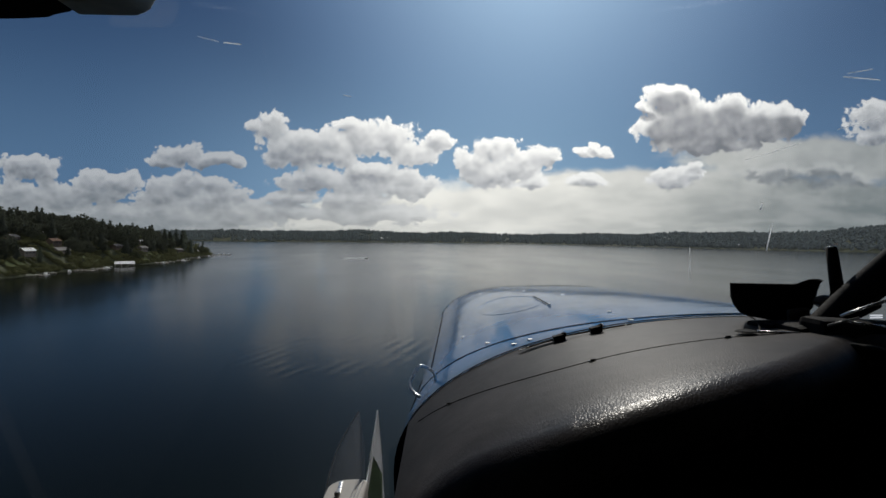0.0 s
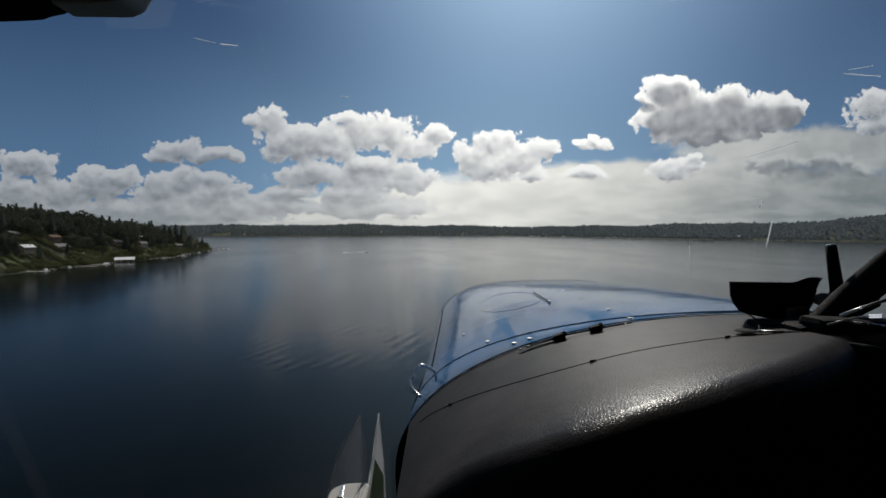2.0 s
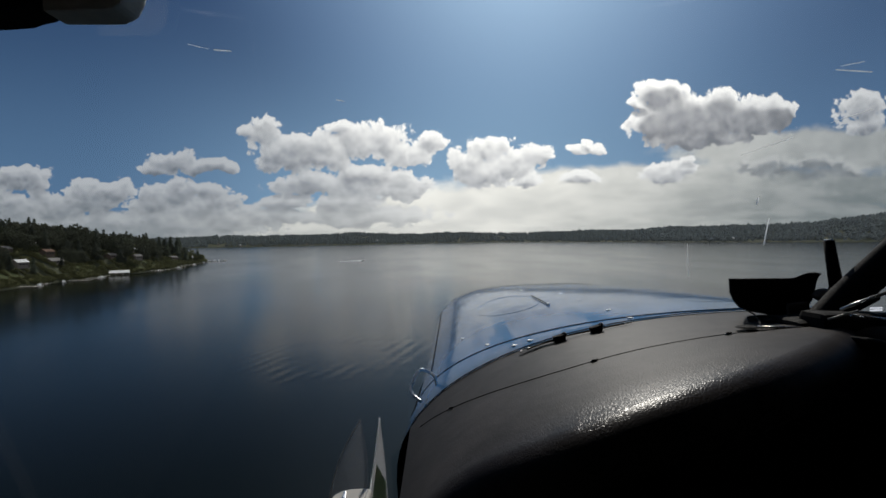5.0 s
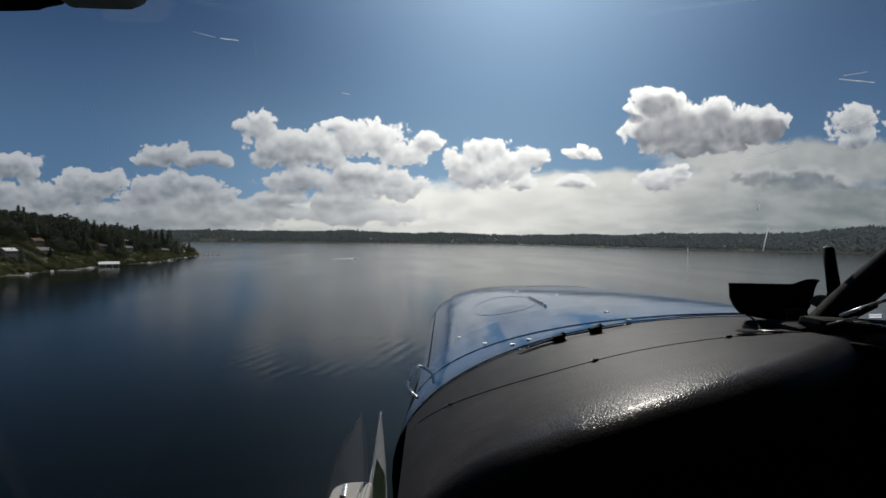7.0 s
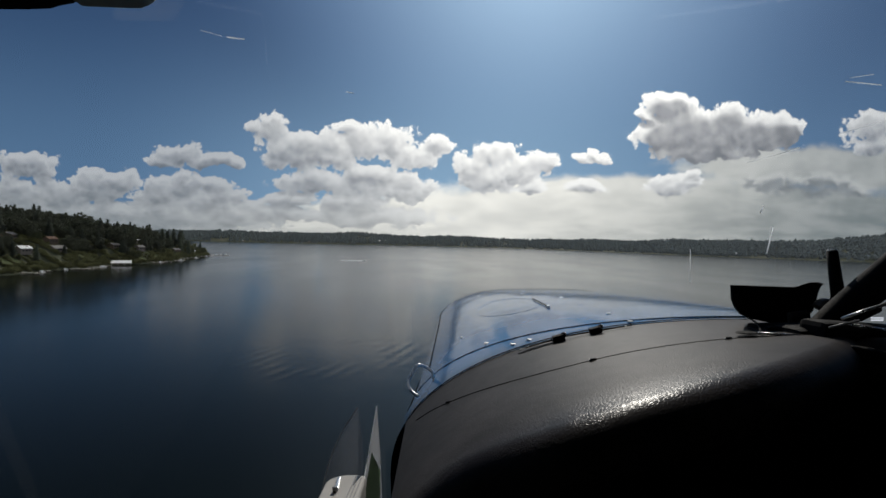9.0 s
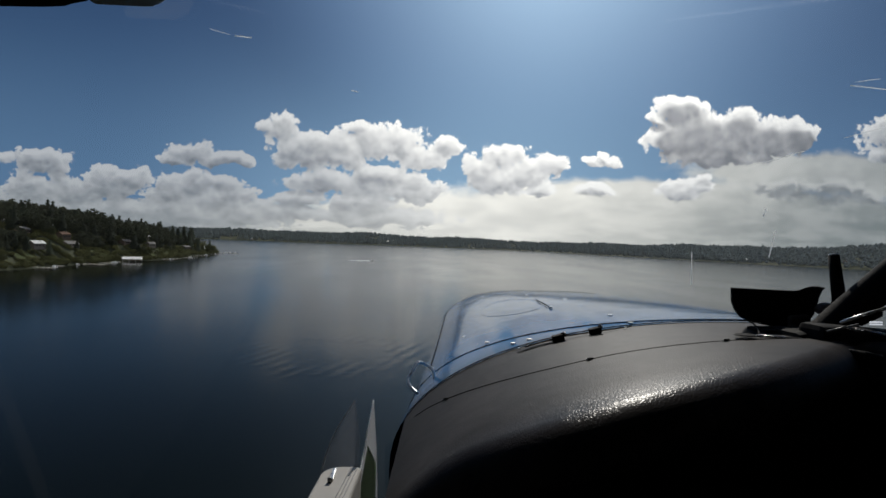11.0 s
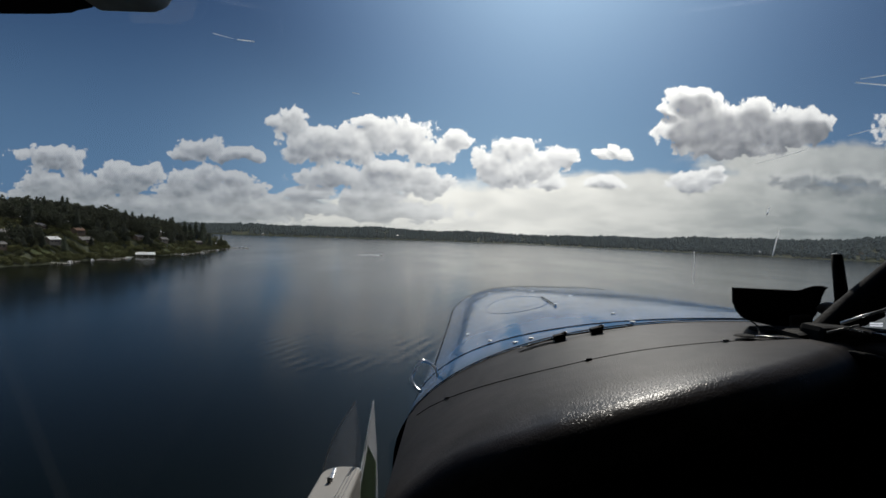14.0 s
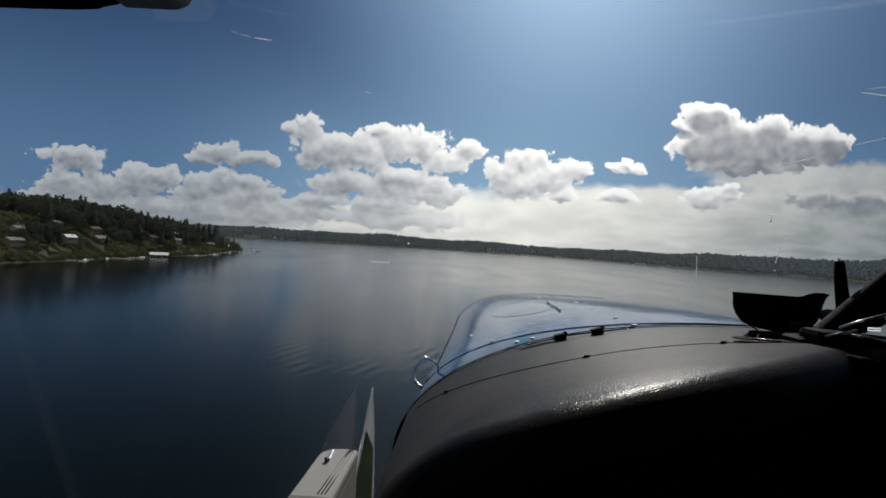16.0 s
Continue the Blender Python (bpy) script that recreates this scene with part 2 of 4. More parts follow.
def make_leather():
    m = material("brown_leather", (0.042, 0.038, 0.038), 0.25, vary=0.42, scale=9, fine=38, bump=0)
    tree = m.node_tree
    node, put, maths, vec, mix, noise_tex, span = nodes_of(tree)
    b = tree.nodes["Principled BSDF"]
    where = node("ShaderNodeTexCoord").outputs["Object"]
    sep = node("ShaderNodeSeparateXYZ")
    put(sep.inputs[0], where)
    cells = node("ShaderNodeTexVoronoi", feature="DISTANCE_TO_EDGE")
    put(cells.inputs["Vector"], vec("ADD", where, vec("MULTIPLY", noise_tex(where, 60, 2), (0.01, 0.01, 0.01))))
    cells.inputs["Scale"].default_value = 260
    worn = maths("MULTIPLY", span(sep.outputs[1], 0.49, 0.6, 1.0, 0.15), span(noise_tex(where, 9, 3), 0.32, 0.55))
    grain = maths("MULTIPLY", span(cells.outputs["Distance"], 0, 0.25), maths("ADD", maths("MULTIPLY", worn, 0.12), 0.09))
    creases = noise_tex(vec("MULTIPLY", where, (1.0, 0.45, 1.0)), 120, 3, 0.6, 2.2)
    put(b.inputs["Roughness"], span(sep.outputs[1], 0.48, 0.57, 0.27, 0.5))
    height = maths("ADD", grain, maths("MULTIPLY", creases, maths("ADD", maths("MULTIPLY", worn, 0.4), 0.05)))
    n = node("ShaderNodeBump")
    n.inputs["Strength"].default_value, n.inputs["Distance"].default_value = 0.5, 0.0016
    b.inputs["Specular IOR Level"].default_value = 0.1
    put(n.inputs["Height"], height)
    put(b.inputs["Normal"], n.outputs[0])
    return m


def make_water():
    m = bpy.data.materials.new("lake_water")
    m.use_nodes = True
    tree = m.node_tree
    node, put, maths, vec, mix, noise_tex, span = nodes_of(tree)
    b = tree.nodes["Principled BSDF"]
    where = node("ShaderNodeTexCoord").outputs["Object"]
    broad = noise_tex(where, 0.004, 3)
    put(b.inputs["Base Color"], mix(broad, (0.0015, 0.003, 0.0026, 1), (0.003, 0.005, 0.0035, 1)))
    b.inputs["IOR"].default_value = 1.333
    b.inputs["Specular IOR Level"].default_value = 0.16
    b.inputs["Specular Tint"].default_value = (0.5, 0.55, 0.2, 1)
    streak = noise_tex(vec("MULTIPLY", where, (0.012, 0.004, 1)), 1.0, 4)
    # the breeze lies on the near water; farther out it is calmer
    calm = span(vec("LENGTH", where), 250.0, 1400.0, 1.0, 0.95)
    put(b.inputs["Roughness"], maths("MULTIPLY", span(streak, 0.35, 0.65, 0.14, 0.17), calm))
    # a dying wake: a train of low waves that lies slantwise in broken patches
    sep = node("ShaderNodeSeparateXYZ")
    put(sep.inputs[0], where)
    wave = node("ShaderNodeTexWave", wave_type="BANDS", bands_direction="Y", wave_profile="SIN")
    slant = node("ShaderNodeCombineXYZ")
    put(slant.inputs[1], vec("DOT_PRODUCT", where, (0.93, -0.26, 0.0)))
    put(slant.inputs[0], vec("DOT_PRODUCT", where, (0.1, 0.1, 0.0)))
    put(wave.inputs["Vector"], slant.outputs[0])
    wave.inputs["Scale"].default_value, wave.inputs["Distortion"].default_value = 0.062, 1.6
    wave.inputs["Detail"].default_value, wave.inputs["Detail Scale"].default_value = 2.0, 0.35
    patch = span(noise_tex(vec("ADD", where, (37.0, 12.0, 0)), 0.03, 2), 0.42, 0.6)
    stretch = span(vec("LENGTH", vec("MULTIPLY_ADD", where, (1 / 62, 1 / 52, 0), (36 / 62, -166 / 52, 0))), 0.45, 1.0, 1.0, 0.0)
    train = maths("MULTIPLY", maths("MULTIPLY", wave.outputs["Fac"], patch), stretch)
    chop = noise_tex(where, 0.9, 5, 0.6)
    swell = noise_tex(vec("MULTIPLY", where, (0.05, 0.12, 1)), 1.0, 3)
    height = maths("ADD", maths("MULTIPLY", train, 0.046), maths("ADD", maths("MULTIPLY", chop, 0.009), maths("MULTIPLY", swell, 0.01)))
    n = node("ShaderNodeBump")
    n.inputs["Strength"].default_value, n.inputs["Distance"].default_value = 1.0, 1.0
    put(n.inputs["Height"], height)
    put(b.inputs["Normal"], n.outputs[0])
    return m


def see_through(m, color, share=0.5):
    """Lets light soak through a thin sheet."""
    tree = m.node_tree
    node, put, maths, vec, mix, noise_tex, span = nodes_of(tree)
    b, out = tree.nodes["Principled BSDF"], tree.nodes["Material Output"]
    soak, both = node("ShaderNodeBsdfTranslucent"), node("ShaderNodeMixShader")
    soak.inputs[0].default_value = (*color, 1)
    both.inputs[0].default_value = share
    put(both.inputs[1], b.outputs[0]), put(both.inputs[2], soak.outputs[0])
    put(out.inputs[0], both.outputs[0])
    return m


def make_glass(name, tone, gloss_rough, haze_share, film_color=(0.85, 0.92, 1.0), scale=3.0):
    """A clear sheet with an uneven sunlit film, added to stand for haze."""
    m = bpy.data.materials.new(name)
    m.use_nodes = True
    tree = m.node_tree
    node, put, maths, vec, mix, noise_tex, span = nodes_of(tree)
    tree.nodes.remove(tree.nodes["Principled BSDF"])
    clear, gloss, both, fres = node("ShaderNodeBsdfTransparent"), node("ShaderNodeBsdfGlossy"), node("ShaderNodeMixShader"), node("ShaderNodeFresnel")
    clear.inputs[0].default_value = (*tone, 1)
    gloss.inputs["Roughness"].default_value = gloss_rough
    fres.inputs["IOR"].default_value = 1.45
    put(both.inputs[0], fres.outputs[0]), put(both.inputs[1], clear.outputs[0]), put(both.inputs[2], gloss.outputs[0])
    film, hazed = node("ShaderNodeBsdfTranslucent"), node("ShaderNodeMixShader")
    film.inputs[0].default_value = (*film_color, 1)
    where = node("ShaderNodeTexCoord").outputs["Object"]
    sides = node("ShaderNodeSeparateXYZ")
    put(sides.inputs[0], where)
    mottle = noise_tex(vec("MULTIPLY", where, (1.0, 1.0, 0.35)), scale, 5, 0.6)
    # the haze film thins leftward, where the view is darker
    put(hazed.inputs[0], maths("MULTIPLY", span(mottle, 0.3, 0.7, haze_share * 0.7, haze_share * 1.3), span(sides.outputs[0], -0.6, 0.2, 0.1, 1.2)))
    put(hazed.inputs[1], both.outputs[0]), put(hazed.inputs[2], film.outputs[0])
    put(tree.nodes["Material Output"].inputs[0], hazed.outputs[0])
    return m


BLUE = material("blue_enamel", (0.027, 0.112, 0.265), 0.08, vary=0.3, scale=3, fine=3.5, bump=0.2, depth=0.012, coat=0.0, spec=0.045)
BLUE_NODE = BLUE.node_tree.nodes["Principled BSDF"]
BLUE_NODE.inputs["Specular Tint"].default_value = (0.6, 0.8, 1.0, 1)
CLEAR = make_glass("hazy_pane", (0.97, 0.98, 0.98), 0.03, 0.0115)
GHOST_FILM = make_glass("reflection_film", (0.85, 0.85, 0.87), 0.35, 0.022, scale=20.0)
LEATHER = make_leather()
WATER = make_water()
SEAM = material("dark_seal", (0.012, 0.012, 0.013), 0.8, bump=0.1)
BLACK = material("black_plastic", (0.007, 0.007, 0.008), 0.8, bump=0.12, depth=0.0006, fine=300)
SEAM.node_tree.nodes["Principled BSDF"].inputs["Specular IOR Level"].default_value = 0.0
PANEL = material("black_crackle_paint", (0.01, 0.01, 0.011), 0.75, bump=0.2, depth=0.0008, fine=250)
CHROME = material("brushed_steel", (0.6, 0.6, 0.6), 0.28, 1.0, vary=0.12, bump=0.05)
WHITE = material("white_plastic", (0.4, 0.38, 0.35), 0.45, vary=0.06, bump=0.05)
PAPER = see_through(material("printed_card", (0.5, 0.5, 0.48), 0.7, vary=0.3, scale=25, bump=0.05), (0.58, 0.59, 0.61), 0.7)
GREEN = see_through(material("green_print", (0.14, 0.17, 0.12), 0.6, vary=0.35, scale=30, bump=0.05), (0.42, 0.5, 0.38), 0.7)
BEIGE = material("beige_trim", (0.6, 0.56, 0.46), 0.6, vary=0.2)
HEADLINER = material("grey_headliner", (0.1, 0.095, 0.09), 0.9, vary=0.1)
LIT = material("lit_display", (0.75, 0.75, 0.75), 0.6, vary=0.05, bump=0)
LIT.node_tree.nodes["Principled BSDF"].inputs["Emission Color"].default_value = (0.85, 0.9, 1.0, 1)
LIT.node_tree.nodes["Principled BSDF"].inputs["Emission Strength"].default_value = 0.6
SCRATCH = see_through(material("glass_scratch", (0.9, 0.92, 0.95), 0.4, vary=0.05, bump=0), (0.93, 0.95, 0.97), 1.0)
GHOST_EDGE = see_through(material("reflection_edge", (0.3, 0.3, 0.3), 0.4, vary=0.05, bump=0), (0.3, 0.3, 0.3), 0.9)
GREYPLATE = material("grey_metal_plate", (0.22, 0.22, 0.22), 0.5, 0.4, bump=0.05)
LAND = material("wooded_soil", (0.035, 0.045, 0.022), 0.95, vary=0.5, scale=0.02, fine=0.4, bump=0.4, depth=0.5, tint=(0.06, 0.065, 0.038))
LAWN = material("lawn", (0.06, 0.075, 0.028), 0.95, vary=0.3, scale=0.1, fine=2, bump=0.3, depth=0.1)
CONIFER = material("conifer_needles", (0.042, 0.052, 0.04), 0.85, vary=0.5, scale=0.3, fine=2, bump=0.3, depth=0.1, random_by="object", tint=(0.058, 0.07, 0.048))
see_through(CONIFER, (0.06, 0.08, 0.04), 0.3)
LEAVES = material("broad_leaves", (0.055, 0.062, 0.026), 0.8, vary=0.5, scale=0.3, fine=2, bump=0.3, depth=0.1, random_by="object", tint=(0.1, 0.1, 0.04))
see_through(LEAVES, (0.1, 0.12, 0.06), 0.35)
# far leaves made paler and bluer: distance haze put into their colour
HAZED_WOOD = material("hazed_far_wood", (0.115, 0.135, 0.135), 0.95, vary=0.1, scale=0.01, fine=0.1, bump=0, random_by="island", tint=(0.118, 0.138, 0.136))
DARKLEAF = material("dark_leaves", (0.045, 0.05, 0.036), 0.85, vary=0.22, scale=0.3, fine=2, bump=0.3, depth=0.1, random_by="island", tint=(0.062, 0.068, 0.044))
see_through(DARKLEAF, (0.06, 0.075, 0.04), 0.3)
BARK = material("bark", (0.07, 0.05, 0.035), 0.95, vary=0.3, scale=1, fine=8, bump=0.4, depth=0.05)
ROOF_W = material("white_metal_roof", (0.78, 0.78, 0.76), 0.5, vary=0.08, scale=0.5, fine=6)
ROOF_G = material("grey_shingle_roof", (0.2, 0.19, 0.18), 0.85, vary=0.25, scale=0.5, fine=6)
ROOF_B = material("brown_shingle_roof", (0.14, 0.085, 0.06), 0.85, vary=0.25, scale=0.5, fine=6)
SIDING = material("pale_siding", (0.2, 0.18, 0.16), 0.8, vary=0.12, scale=0.5, fine=6)
SIDING_D = material("dark_siding", (0.13, 0.1, 0.08), 0.8, vary=0.2, scale=0.5, fine=6)
GLASS_D = material("window_glass", (0.02, 0.025, 0.03), 0.08, vary=0.1, bump=0)
TIMBER = material("weathered_timber", (0.5, 0.47, 0.42), 0.9, vary=0.25, scale=1, fine=10)
HULL = material("white_hull", (0.8, 0.8, 0.8), 0.3, vary=0.05, bump=0)
FOAM = material("wake_foam", (0.75, 0.78, 0.8), 0.9, vary=0.15, scale=0.5, fine=3)
STONE = material("shore_stone", (0.3, 0.28, 0.25), 0.95, vary=0.35, scale=0.2, fine=2, bump=0.4, depth=0.1)


# ---- mesh makers ----
def finish(bm, smooth=True):
    bmesh.ops.recalc_face_normals(bm, faces=bm.faces)
    for f in bm.faces:
        f.smooth = smooth
    return bm


def mesh_from(name, bm, mat):
    me = bpy.data.meshes.new(name)
    bm.to_mesh(me)
    bm.free()
    for one in (mat if isinstance(mat, (list, tuple)) else [mat]):
        me.materials.append(one)
    return me


def part(name, bm, mat, parent=None, label="", m=None):
    ob = new(name, mesh_from(name, bm, mat))
    if parent is not None:
        ob.parent = parent
    if m is not None:
        ob.matrix_basis = m
    if label:
        ob["label"] = label
    return ob


def box(sx, sy, sz, at=(0, 0, 0), bevel=0.0, turn=None, bm=None):
    bm2 = bmesh.new()
    bmesh.ops.create_cube(bm2, size=1.0, matrix=Matrix.Diagonal((sx, sy, sz, 1)))
    if bevel:
        bmesh.ops.bevel(bm2, geom=bm2.edges[:], offset=bevel, segments=2, affect="EDGES", profile=0.6)
    m = Matrix.Translation(at) @ (turn.to_4x4() if turn is not None else Matrix.Identity(4))
    bmesh.ops.transform(bm2, matrix=m, verts=bm2.verts)
    if bm is None:
        return finish(bm2, False)
    me = bpy.data.meshes.new("tmp")
    bm2.to_mesh(me), bm2.free()
    bm.from_mesh(me)
    bpy.data.meshes.remove(me)
    return bm


def tube(points, radius, sides=10, closed_ends=True, bm=None, taper=None):
    """A round bar swept along points."""
    bm = bm or bmesh.new()
    pts = [Vector(p) for p in points]
    rings = []
    up = Vector((0.13, 0.21, 0.97))
    for i, p in enumerate(pts):
        d = (pts[min(i + 1, len(pts) - 1)] - pts[max(i - 1, 0)]).normalized()
        a = d.cross(up).normalized()
        b = d.cross(a)
        r = radius if taper is None else radius + (taper - radius) * i / (len(pts) - 1)
        rings.append([bm.verts.new(p + a * math.cos(k * math.tau / sides) * r + b * math.sin(k * math.tau / sides) * r) for k in range(sides)])
    for ra, rb in zip(rings, rings[1:]):
        for k in range(sides):
            bm.faces.new((ra[k], ra[(k + 1) % sides], rb[(k + 1) % sides], rb[k]))
    if closed_ends:
        bm.faces.new(rings[0][::-1]), bm.faces.new(rings[-1])
    return finish(bm)


def bent(points, steps=6):
    """A smooth path through points."""
    pts = [Vector(p) for p in points]
    out = []
    for i in range(len(pts) - 1):
        a, b, c, d = pts[max(i - 1, 0)], pts[i], pts[i + 1], pts[min(i + 2, len(pts) - 1)]
        for s in range(steps):
            t = s / steps
            out.append(0.5 * ((2 * b) + (c - a) * t + (2 * a - 5 * b + 4 * c - d) * t * t + (3 * b - a - 3 * c + d) * t ** 3))
    return out + [pts[-1]]


def extrude_profile(profile, y0, y1, bevel=0.0):
    """A solid from a closed outline in x and z, between two depths."""
    bm = bmesh.new()
    a = [bm.verts.new((x, y0, z)) for x, z in profile]
    b = [bm.verts.new((x, y1, z)) for x, z in profile]
    n = len(profile)
    for i in range(n):
        bm.faces.new((a[i], a[(i + 1) % n], b[(i + 1) % n], b[i]))
    bm.faces.new(a[::-1]), bm.faces.new(b)
    if bevel:
        bmesh.ops.bevel(bm, geom=bm.edges[:], offset=bevel, segments=2, affect="EDGES", profile=0.6)
    return finish(bm, False)


def grid_surface(rows, close=False):
    """A sheet from rows of points."""
    bm = bmesh.new()
    vs = [[bm.verts.new(p) for p in row] for row in rows]
    for ra, rb in zip(vs, vs[1:]):
        for k in range(len(ra) - (0 if close else 1)):
            k2 = (k + 1) % len(ra)
            bm.faces.new((ra[k], ra[k2], rb[k2], rb[k]))
    return bm


def disc(at, r, h, sides=12, stretch=1.0, turn=None):
    bm = bmesh.new()
    m = Matrix.Translation(at) @ (turn.to_4x4() if turn is not None else Matrix.Identity(4)) @ Matrix.Diagonal((stretch, 1, 1, 1))
    bmesh.ops.create_cone(bm, cap_ends=True, segments=sides, radius1=r, radius2=r * 0.8, depth=h, matrix=m)
    return finish(bm, False)


# ---- the lake and its shores ----
def make_lake():
    bm = bmesh.new()
    rings = []
    for r in (1.0, 60, 150, 400, 1000, 2200, 4900):
        rings.append([bm.verts.new((r * math.cos(k * math.tau / 96), r * math.sin(k * math.tau / 96), 0)) for k in range(96)])
    bm.faces.new(rings[0])
    for ra, rb in zip(rings, rings[1:]):
        for k in range(96):
            bm.faces.new((ra[k], rb[k], rb[(k + 1) % 96], ra[(k + 1) % 96]))
    ob = part("water", finish(bm), WATER)
    tagged(ob, "calm dark blue lake water with faint ripples", "water", kind="structure")


make_lake()

# the far shore, seen end to end, in plan: x, y, and the height of the ridge behind
FAR_SHORE = [(-4300, 1300, 70), (-3300, 2300, 76), (-1900, 3150, 78), (-1000, 3600, 90), (-300, 3850, 98), (350, 3800, 86), (760, 3250, 78),
             (1201, 2394, 84), (1426, 2011, 101), (1600, 1850, 111), (2300, 1300, 102), (3300, 300, 110), (4200, -900, 100), (4000, -2300, 90)]


def along(line, step):
    out = []
    for a, b in zip(line, line[1:]):
        n = max(1, int((Vector(b[:2]) - Vector(a[:2])).length / step))
        for i in range(n):
            t = i / n
            t = t * t * (3 - 2 * t) * 0.3 + t * 0.7
            out.append(tuple(a[k] + (b[k] - a[k]) * t for k in range(3)))
    return out + [line[-1]]


def make_far_shore():
    line = along(FAR_SHORE, 40)
    rows = []
    for i, (x, y, h) in enumerate(line):
        a, b = line[max(i - 2, 0)], line[min(i + 2, len(line) - 1)]
        out = Vector((-(b[1] - a[1]), b[0] - a[0], 0)).normalized()
        wob = 25 * noise.noise(Vector((x * 0.004, y * 0.004, 3)))
        h = h - 14
        hh = h * (0.9 + 0.25 * noise.noise(Vector((x * 0.0025, y * 0.0025, 9))))
        row = []
        for d, k in ((-8, -0.03), (0, 0.015), (20, 0.06), (90, 0.3), (200, 0.62), (330, 0.86), (450, 1.0), (600, 0.9), (800, 0.3), (900, -0.05)):
            row.append(Vector((x, y, 0)) + out * (d + wob) + Vector((0, 0, hh * k)))
        rows.append(row)
    ob = part("ground", finish(grid_surface(rows)), LAND)
    tagged(ob, "low wooded hills along the far lake shore", "hill", kind="structure")
    # the wood that covers it: small ragged crowns, far too many to count
    rng = random.Random(11)
    verts, faces = [], []
    for i in range(len(rows) - 1):
        a, b = rows[i], rows[i + 1]
        mid = (a[1] + b[1]) / 2
        if mid.y < 400 or mid.x < -3400:
            continue
        near = mid.length < 3000
        for _ in range(230 if near else 130):
            t, s = rng.random(), 1.9 + 5.6 * rng.random() ** 0.75
            k = int(s)
            f = s - k
            p = (a[k] * (1 - f) + a[k + 1] * f) * (1 - t) + (b[k] * (1 - f) + b[k + 1] * f) * t
            if noise.noise(p * 0.006) < -0.5 and s < 4.2:
                continue
            h = (10 + 18 * rng.random() ** 1.8) * (1.25 if rng.random() < 0.1 else 1)
            r = h * rng.uniform(0.2, 0.42)
            n0 = len(verts)
            turn = rng.random() * 6
            pointed = rng.random() < 0.6
            for lev, (rr, zz) in enumerate(((0.9, -0.1), (1.0, 0.35), (0.3 if pointed else 0.72, 0.75))):
                for q in range(5):
                    g = turn + q * math.tau / 5 + lev * 0.6
                    w = rr * r * rng.uniform(0.75, 1.2)
                    verts.append((p.x + math.cos(g) * w, p.y + math.sin(g) * w, p.z + zz * h * rng.uniform(0.9, 1.08)))
            verts.append((p.x, p.y, p.z + h))
            for lev in range(2):
                for q in range(5):
                    faces.append((n0 + lev * 5 + q, n0 + lev * 5 + (q + 1) % 5, n0 + lev * 5 + 5 + (q + 1) % 5, n0 + lev * 5 + 5 + q))
            for q in range(5):
                faces.append((n0 + 10 + q, n0 + 10 + (q + 1) % 5, n0 + 15))
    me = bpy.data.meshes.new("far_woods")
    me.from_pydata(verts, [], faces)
    me.materials.append(HAZED_WOOD)
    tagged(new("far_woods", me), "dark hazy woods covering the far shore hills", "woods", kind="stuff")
    return rows


far_rows = make_far_shore()

# the near headland: its shore in plan, from behind the camera to the point
HEAD_SHORE = [(-430, -400), (-415, 0), (-402, 250), (-398, 444), (-411, 505), (-404, 540), (-424, 610), (-412, 640), (-412, 690),
              (-420, 750), (-446, 810), (-458, 880), (-474, 955), (-492, 1000), (-540, 1035), (-640, 1070), (-900, 1180), (-1300, 1300)]


def shore_line(step=12):
    return along([(x, y, 0) for x, y in HEAD_SHORE], step)


def head_height(d, y):
    """Height of the headland d metres in from its shore, y metres up the lake."""
    rise = 1.4 + 46 * (1 - math.exp(-max(d - 10, 0) / 48))
    taper = 1.0 if y < 640 else max(0.0, 1 - (y - 640) / 540)
    return 1.2 + (rise - 1.2) * (0.1 + 0.9 * taper)


HEAD_IN = [-10, -2, 0, 4, 14, 30, 55, 90, 140, 210, 320, 480, 700, 1000]
head_rows = []


def make_headland():
    line = shore_line()
    for i, (x, y, _) in enumerate(line):
        a, b = line[max(i - 3, 0)], line[min(i + 3, len(line) - 1)]
        inward = Vector((-(b[1] - a[1]), b[0] - a[0], 0)).normalized()
        inward = (inward + Vector((-0.55, -0.1 if y < 900 else -0.9, 0))).normalized()
        row = []
        for d in HEAD_IN:
            jut = 3.0 * noise.noise(Vector((x * 0.03, y * 0.03, 1))) if d < 30 else 0
            p = Vector((x, y, 0)) + inward * (d + jut)
            p.z = -2.0 if d < -5 else (-0.3 if d < 0 else (0.5 if d < 2 else head_height(d, y) + 1.8 * noise.noise(Vector((p.x * 0.012, p.y * 0.012, 5)))))
            row.append(p)
        head_rows.append(row)
    ob = part("ground", finish(grid_surface(head_rows)), LAND)
    tagged(ob, "wooded headland sloping down to the lake", "headland", kind="structure")


make_headland()


def head_place(y, d):
    """The place on the headland d metres in from the shore point nearest to y."""
    row = min(head_rows, key=lambda r: abs(r[2].y - y) + (0 if r[2].x > -700 else 500))
    for k in range(len(HEAD_IN) - 1):
        if HEAD_IN[k] <= d <= HEAD_IN[k + 1]:
            f = (d - HEAD_IN[k]) / (HEAD_IN[k + 1] - HEAD_IN[k])
            return row[k] * (1 - f) + row[k + 1] * f
    return row[-1].copy()


